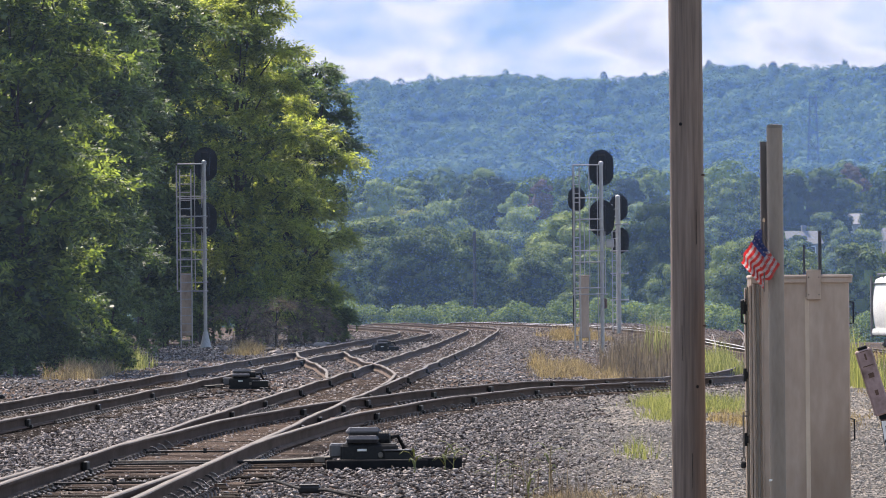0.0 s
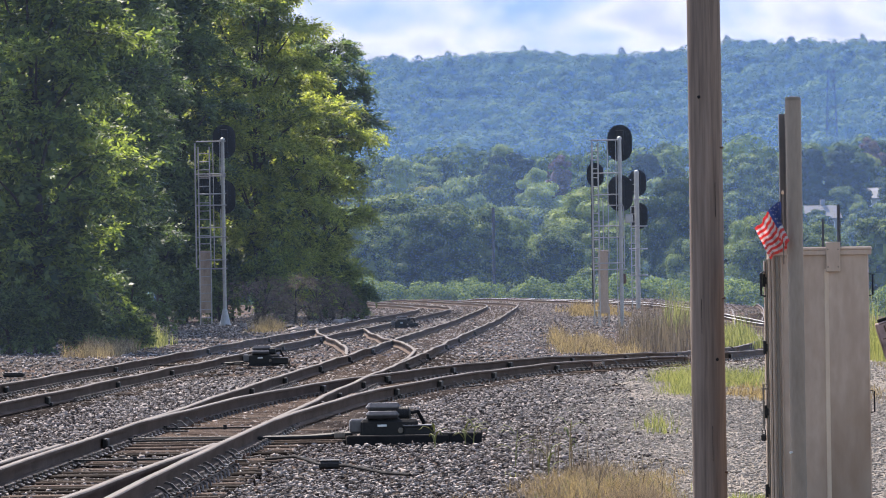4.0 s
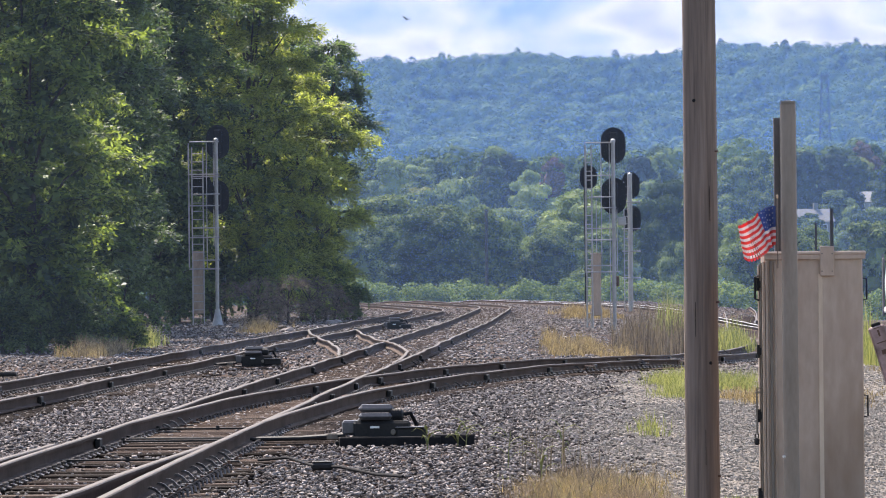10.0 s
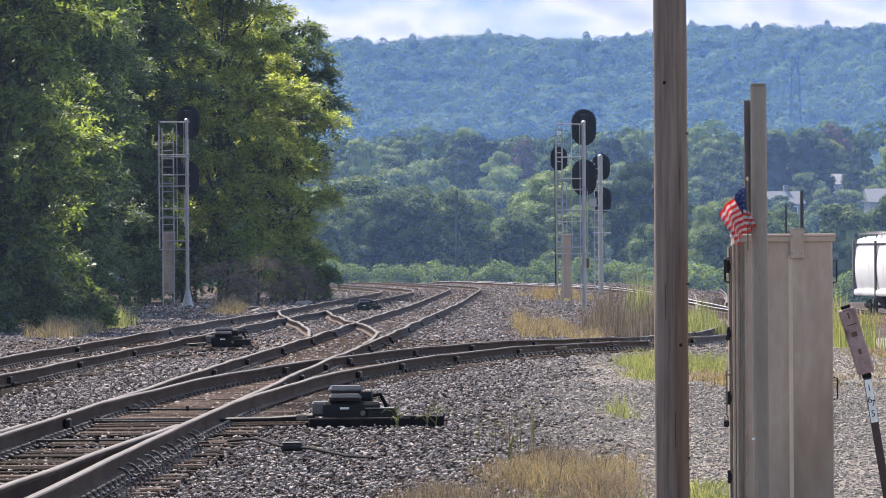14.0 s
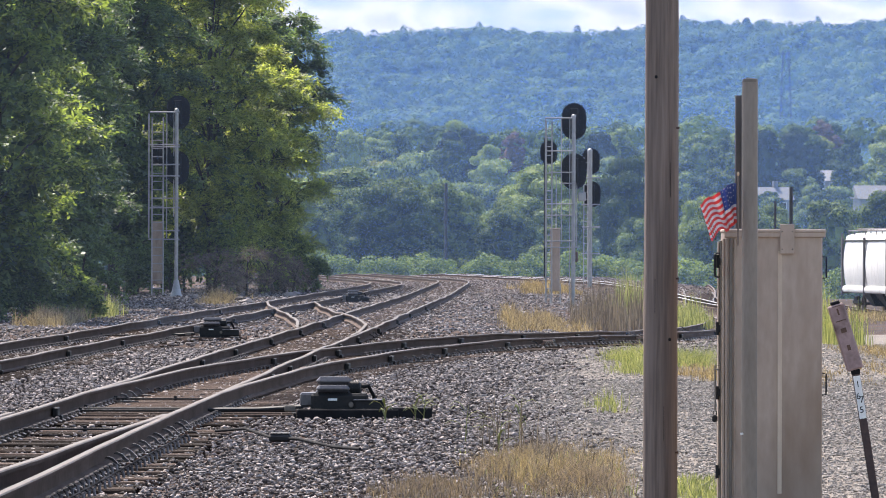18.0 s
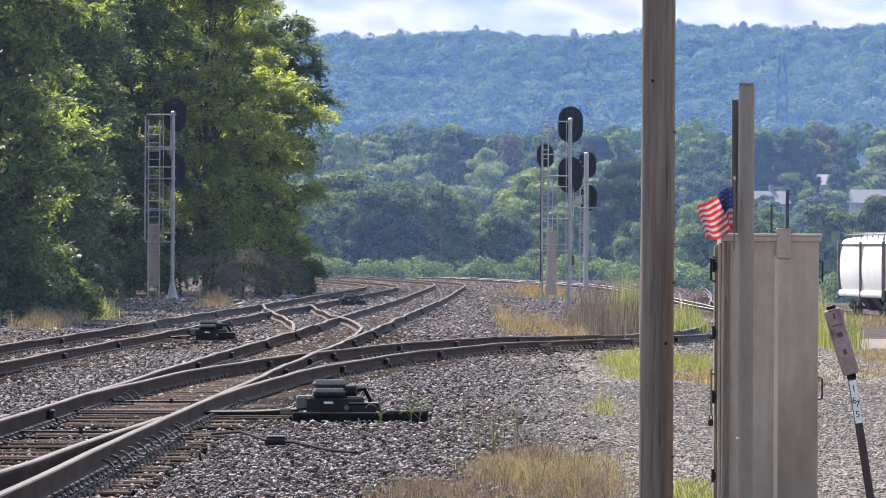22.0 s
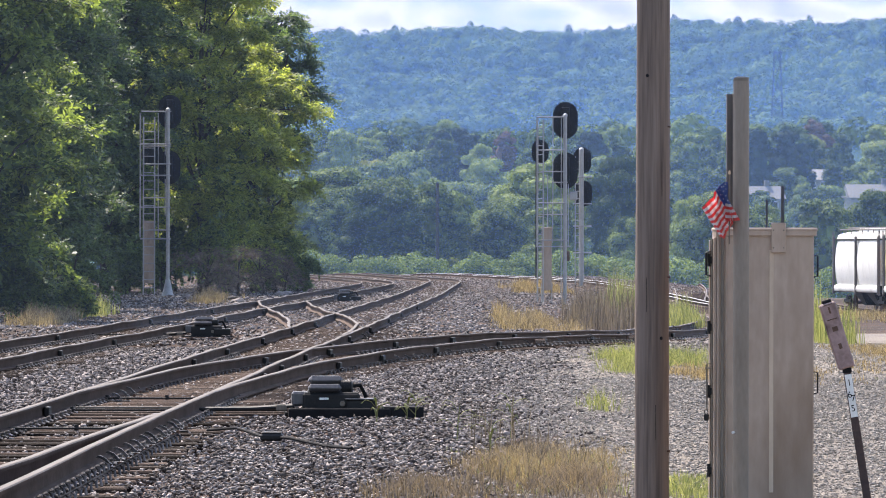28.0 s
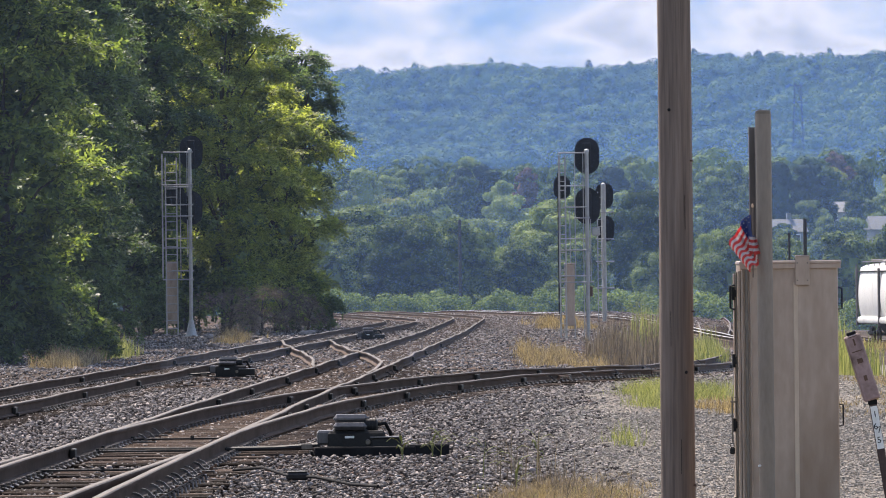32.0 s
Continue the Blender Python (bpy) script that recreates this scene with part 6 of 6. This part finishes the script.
blades("dry_weeds", 260, (0.3, 1.5, 43, 52), 0.34, 0.0035, M["dead_weed"], "dark brown dead stalks among the dry grass", 41, 0.5, 7)
blades("dry_weeds", 420, (-0.8, 1.5, 41.8, 45.5), 0.2, 0.003, M["dead_weed"], "dark withered weeds at the gravel's edge", 42, 0.9, 14)
blades("dry_grass", 700, (5.4, 9.5, 62, 92), 0.08, 0.006, M["grass"], "thin green-yellow growth on the yard's gravel", 43, 1.1, 14)
blades("dry_grass", 900, (4.5, 8.2, 74, 100), 0.09, 0.006, M["straw"], "thin tan growth on the yard's gravel", 44, 1.1, 14)


def maize_weed(x, y, h, seed):
    rng = np.random.default_rng(seed)
    t = thing("broadleaf_weed", pose(x, y, 0), "single bright green weed with strap leaves in ballast", "weed", "single weeds")
    g = Geo()
    g.tube([(0, 0, 0), (0.01, 0, h * 0.5), (0.03, 0, h)], [0.006, 0.005, 0.002], 5)
    part("stem", g, M["grass"], t)
    for i in range(6):
        a = rng.uniform(0, 6.28)
        z = h * (0.2 + 0.13 * i)
        g = Geo()
        d = Vector((math.cos(a), math.sin(a) * 0.4, 0))
        s = Vector((-d.y, d.x, 0)).normalized() * 0.014
        pts = [Vector((0, 0, z)), Vector((0, 0, z + 0.07)) + d * 0.07, Vector((0, 0, z + 0.09)) + d * 0.14, Vector((0, 0, z + 0.05)) + d * 0.2]
        rings = [[p - s * k, p + Vector((0, 0, -0.004)), p + s * k, p + Vector((0, 0, 0.002))] for p, k in zip(pts, (0.5, 1.0, 0.8, 0.1))]
        g.loft(rings)
        part("leaf_blade", g, M["grass"], t)


for i, (x, y, h) in enumerate(((-0.31, 63.2, 0.22), (-0.22, 63.0, 0.26), (-0.62, 62.0, 0.2), (0.48, 52.5, 0.3), (0.2, 56, 0.35), (0.72, 57, 0.4))):
    maize_weed(x, y, h, i)


# ---- beyond the tracks ----
def far_bushes():
    rng = np.random.default_rng(91)
    xs = [(-9.4, 431, 2.0), (-8.5, 430, 2.5), (-7.6, 432, 2.2), (-14.8, 432, 2.4)] + [(-4.6 + 1.0 * i + rng.uniform(-0.3, 0.3), 432 + rng.uniform(-4, 10), rng.uniform(1.3, 2.4)) for i in range(21)]
    xs += [(16.0, 431, 3.0), (17.9, 433, 3.4), (19.8, 431, 2.9), (21.9, 434, 2.8), (24.0, 432, 2.8), (13.9, 434, 2.5), (11.8, 436, 2.2), (-14, 440, 2.6), (-18, 442, 2.8), (26, 444, 3.0), (30, 446, 3)]
    for i, (x, y, h) in enumerate(xs):
        t = thing("bush", pose(x, y, land(x, y) - 0.2), "rounded light green bush beyond the tracks", "bush", "far bushes")
        part("crown", BUSH_CROWNS[i % 3], None, t, m=Matrix.Rotation(1.7 * i, 4, "Z") @ Matrix.Diagonal((h / 1.9, h / 1.9, h / 2.3, 1)))
        g = Geo()
        for q in range(4):
            a = q * 1.6
            g.tube([(0, 0, -0.2), (0.4 * math.cos(a), 0.4 * math.sin(a), h * 0.35), (0.7 * math.cos(a), 0.7 * math.sin(a), h * 0.6)], [0.05, 0.03, 0.01], 5)
        part("stem", g, M["bark"], t)


def bush_crown(seed):
    rng = np.random.default_rng(seed)
    lobes = [((rng.uniform(-0.9, 0.9), rng.uniform(-0.9, 0.9), rng.uniform(0.5, 1.8)), (0.62, 0.62, 0.55)) for _ in range(9)]
    cs, os_ = lobes_points(lobes, 90, rng, 0.7)
    nrm = os_ + rng.normal(scale=0.35, size=os_.shape)
    nrm /= np.linalg.norm(nrm, axis=1)[:, None]
    u = np.cross(nrm, rng.normal(size=os_.shape))
    u /= np.linalg.norm(u, axis=1)[:, None]
    v = np.cross(nrm, u)
    s = rng.uniform(0.05, 0.12, size=(len(cs), 1))
    return quads("crown", np.stack([cs + u * s, cs + v * s * 0.7, cs - u * s, cs - v * s * 0.7], 1), M["leaf_bush"])


M["leaf_bush"] = material("leaf_bush", (0.075, 0.120, 0.042), (0.22, 0.285, 0.10), 0.9, spec=0.1, scale=0.6, fine=3, bump=0, island=0.7, translucent=0.35)
BUSH_CROWNS = [bush_crown(400 + i) for i in range(3)]
far_bushes()


def distant_pole(x, y, top, arm=True, thick=0.12):
    z = land(x, y)
    t = thing("utility_pole", pose(x, y, z), "distant dark bare wooden utility pole", "utility pole", "distant poles")
    bar("shaft", t, (0, 0, -0.3), (0, 0, top - z), thick, "bark", 10)
    if arm:
        g = Geo()
        g.box((0, -0.15, top - z - 0.5), (2.2, 0.12, 0.14), 0.02)
        part("crossarm", g, M["bark"], t)
        for x_ in (-0.95, -0.35, 0.35, 0.95):
            bar("insulator", t, (x_, -0.15, top - z - 0.42), (x_, -0.15, top - z - 0.25), 0.05, "white_paint", 8)


distant_pole(0.09, 452, 6.8, False)
distant_pole(23.35, 400, 6.05, False)
distant_pole(22.95, 412, 5.2, False, 0.08)


def lattice_tower(x, y, h):
    z = land(x, y)
    t = thing("lattice_tower", pose(x, y, z), "distant grey steel lattice power tower on the wooded slope", "power tower")
    n = 7
    w = lambda k: 2.2 * (1 - k / n) + 1.0 * k / n
    for sx in (-1, 1):
        for sy in (-1, 1):
            bar("leg", t, (sx * w(0), sy * w(0), -1), (sx * w(n), sy * w(n), h), 0.16, "steel_dark", 5)
    for k in range(n):
        a, b, za, zb = w(k), w(k + 1), h * k / n, h * (k + 1) / n
        for s in (-1, 1):
            bar("brace", t, (-a, s * a, za), (b, s * b, zb), 0.09, "steel_dark", 4)
            bar("brace", t, (a, s * a, za), (-b, s * b, zb), 0.09, "steel_dark", 4)
    for k, ww in ((0.62, 3.4), (0.80, 3.8), (0.97, 2.4)):
        bar("crossarm", t, (-ww, 0, h * k), (ww, 0, h * k), 0.16, "steel_dark", 5)


lattice_tower(114.0, 1985.0, 34.0)


def house(x, y, z, w, d, h, turn, label):
    t = thing("house", pose(x, y, z, 0, 0, turn), label, "house", "distant houses")
    g = Geo()
    g.box((0, 0, h / 2 - 2), (w, d, h + 4), 0.05)
    wall = part("wall", g, M["siding"], t)
    g = Geo()
    e = 0.5
    a = [(-w / 2 - e, -d / 2 - e, h), (w / 2 + e, -d / 2 - e, h), (w / 2 + e, d / 2 + e, h), (-w / 2 - e, d / 2 + e, h), (-w / 2 - e, 0, h + d * 0.38), (w / 2 + e, 0, h + d * 0.38)]
    g.add(a, [(0, 1, 5, 4), (2, 3, 4, 5), (0, 4, 3), (1, 2, 5), (0, 3, 2, 1)])
    r = part("roof", g, M["roof_slate"], t)
    g = Geo()
    g.box((w * 0.2, 0.4, h + d * 0.42), (0.8, 0.8, 1.6), 0.05)
    part("chimney", g, M["roof_slate"], r)
    for k in (-0.3, 0.0, 0.3):
        g = Geo()
        g.box((k * w, -d / 2 - 0.02, h * 0.6), (1.0, 0.08, 1.3), 0.02)
        win = part("window", g, M["white_paint"], t)
        g = Geo()
        g.box((k * w, -d / 2 - 0.07, h * 0.6), (0.8, 0.04, 1.1), 0.01)
        part("pane", g, M["glass_dark"], win)
    return wall


for x, y, z, w, d, h, turn, words in HOUSES:
    house(x, y, z, w, d, h, turn, words)


# ---- birds ----
def bird(name_label, span):
    t = thing("bird", pose(0, 900, -20), name_label, "bird", "birds")
    g = Geo()
    rings = []
    for k, (y, r) in enumerate(((-0.30, 0.01), (-0.24, 0.035), (-0.1, 0.075), (0.08, 0.085), (0.22, 0.05), (0.30, 0.045), (0.36, 0.012))):
        rings.append([(r * math.cos(a), y, r * 0.9 * math.sin(a)) for a in [2 * math.pi * i / 10 for i in range(10)]])
    s = span / 1.5
    g.loft([[(x * s, y * s, z * s) for x, y, z in r] for r in rings])
    part("body", g, M["black"], t, smooth=True)
    g = Geo()
    g.loft([[(x * s, y * s, z * s) for x, y, z in r] for r in ([(-0.02, -0.26, 0), (0.02, -0.26, 0), (0.02, -0.26, 0.012), (-0.02, -0.26, 0.012)], [(-0.09, -0.46, 0), (0.09, -0.46, 0), (0.09, -0.46, 0.008), (-0.09, -0.46, 0.008)])])
    part("tail", g, M["black"], t)
    wings = []
    for sg in (-1, 1):
        g = Geo()
        st = [(0.0, 0.12, -0.13, 0.03), (0.25, 0.17, -0.12, 0.02), (0.5, 0.13, -0.12, 0.014), (0.7, 0.02, -0.10, 0.006)]
        g.loft([[(sg * x * s, a * s, th * s), (sg * x * s, b * s, 0), (sg * x * s, b * s, -0.004), (sg * x * s, a * s, -th * 0.5 * s)] for x, a, b, th in st])
        wings.append(part("wing", g, M["black"], t, m=Matrix.Translation((sg * 0.06 * s, 0.02, 0.03 * s))))
    return t, wings, s


SOARING = bird("dark soaring bird with wings held up", 1.5)
CROSSER = bird("small dark bird flapping across the valley", 0.75)
RISER = bird("small dark bird flying up out of the woods", 0.8)


def flag_pose(i_rows, t):
    """Poses of the flag's panels at t: the fly falls by the droop, the cloth ripples and folds."""
    ts, ds = zip(*DROOP)
    a0 = 14 + 0.82 * float(np.interp(t, ts, ds))
    calm = min(1, max(0, (a0 - 18) / 50))
    w = FLY / STRIPS
    p = Vector((0, 0, 0))
    for i in range(STRIPS):
        u = i / STRIPS
        tilt = radians((0.36 + 0.12 * calm) * a0 * min(1, u * 4) + (7 - 4 * calm) * math.sin(2 * math.pi * (u * 1.3 - 1.15 * t)) * min(1, u * 5))
        fall = radians(0.9 * a0 * min(1, 0.25 + u * 3)) - tilt
        f = Vector((-math.cos(tilt), 0, -math.sin(tilt)))
        h = Vector((math.sin(tilt), 0, -math.cos(tilt)))
        lean = radians((12 + 22 * u) * math.sin(2 * math.pi * (0.9 * u - 0.7 * t) + 1.3 * math.sin(1.1 * t)) * min(1, u * 3))
        h = h * math.cos(lean) + Vector((0, -1, 0)) * math.sin(lean)
        ph = radians((48 + 24 * calm) * math.sin(2 * math.pi * (u * (1.75 + 0.9 * calm) - (1.6 - 1.3 * calm) * 0.9 * t + 0.13 * math.sin(2.3 * t))) * min(1, 0.2 + u * 5))
        n = f.cross(h)
        f = (f * math.cos(ph) + n * math.sin(ph)).normalized()
        x, z = -f, -h
        y = z.cross(x)
        m = Matrix((x, y, z)).transposed().to_4x4()
        i_rows[i].append((t, Matrix.Translation(p) @ m))
        p = p + f * w * math.cos(0.5 * fall) * (1 - 0.34 * calm) + Vector((0, 0, -1)) * w * math.sin(fall) * 0.62


# seconds, degrees by which the flag's fly hangs
DROOP = [(0, 80), (0.5, 78), (1, 74), (1.5, 68), (2, 68), (2.5, 70), (3, 72), (3.5, 70), (4.5, 50), (5.2, 22), (5.5, 20), (6, 70), (6.5, 32), (7, 10), (7.5, 12), (8, 22), (8.5, 10), (9, 8), (9.5, 14), (10, 32), (10.5, 20), (11, 28), (11.5, 25), (12, 22), (12.5, 15), (13, 8), (13.5, 15), (14, 55), (14.5, 68), (15.5, 30), (16.5, 8), (17, 6), (17.5, 70), (18, 36), (18.5, 62), (19, 14), (19.5, 9), (20, 35), (20.5, 2), (21, 18), (22, 36), (22.5, 60), (23, 58), (24, 61), (25, 66), (26.5, 64), (28, 61), (29, 58), (30, 70), (31, 66), (31.5, 69), (32, 71)]


def flaps(wings, s, t0, t1, beat, swing):
    for wing, sg in zip(wings, (-1, 1)):
        rows = [(0.0, 0)] if t0 > 0 else []
        t = t0
        while t <= t1:
            rows.append((t, swing * math.sin(2 * math.pi * beat * t)))
            t += 0.1
        rows.append((32.0, 0))
        walk(wing, [(t, Matrix.Translation((sg * 0.06 * s, 0.02, 0.03 * s)) @ Matrix.Rotation(-sg * radians(a + 8), 4, "Y")) for t, a in rows])


def motions():
    rows = [[] for _ in range(STRIPS)]
    for k in range(321):
        flag_pose(rows, k / 10)
    for ob, r in zip(FLAG_PANELS, rows):
        walk(ob, r)
    t, wings, s = SOARING
    walk(t, [(a, pose(*p, 30, roll, -25)) for a, p, roll in (
        (0.0, (-52, 880, 30.0), 0), (5.5, (-36, 880, 35.0), 0), (7.0, (-26.0, 880, 37.0), 4), (7.8, (-21.88, 880, 37.35), 8), (8.2, (-20.25, 880, 37.61), 4), (8.6, (-18.6, 880, 37.7), 0),
        (9.0, (-16.31, 880, 37.67), -4), (9.4, (-14.22, 880, 37.98), 0), (9.8, (-12.44, 880, 39.07), 12), (10.2, (-9.99, 880, 40.48), 18), (10.6, (-7.18, 880, 41.44), 14), (12.0, (4.0, 880, 48.0), 0), (20.0, (60, 900, 90), 0), (32.0, (120, 980, 140), 0))])
    for wing, sg in zip(wings, (-1, 1)):
        wing.matrix_basis = wing.matrix_basis @ Matrix.Rotation(-sg * radians(24), 4, "Y")
    t, wings, s = CROSSER
    walk(t, [(a, pose(*p, 0, 0, -70)) for a, p in (
        (0.0, (-11.0, 430, 11.4)), (0.4, (-7.9, 430, 11.8)), (0.8, (-5.39, 430, 11.7)), (1.2, (-3.03, 430, 11.02)), (1.6, (-0.18, 430, 10.94)), (2.0, (2.39, 430, 10.73)), (2.4, (4.92, 430, 10.86)),
        (3.0, (9.0, 430, 11.3)), (4.0, (17.0, 432, 12.5)), (6.0, (42.0, 440, 16.0)), (8.0, (80, 450, 20)), (32.0, (180, 500, 40)))])
    flaps(wings, s, 0.0, 8.0, 3.1, 34)
    t, wings, s = RISER
    walk(t, [(a, pose(*p, 0, 0, -80)) for a, p in (
        (0.0, (8.0, 560, -1.0)), (7.8, (9.0, 552, -0.8)), (8.2, (9.6, 520, 6.0)), (8.5, (11.4, 490, 8.4)), (8.8, (14.49, 480, 8.21)), (9.2, (19.16, 480, 8.06)), (9.5, (22.72, 480, 7.76)), (10.0, (29.12, 480, 7.12)), (11.0, (42.0, 480, 7.5)), (13.0, (70, 485, 12)), (32.0, (160, 520, 30)))])
    flaps(wings, s, 7.8, 13.0, 3.4, 36)


motions()
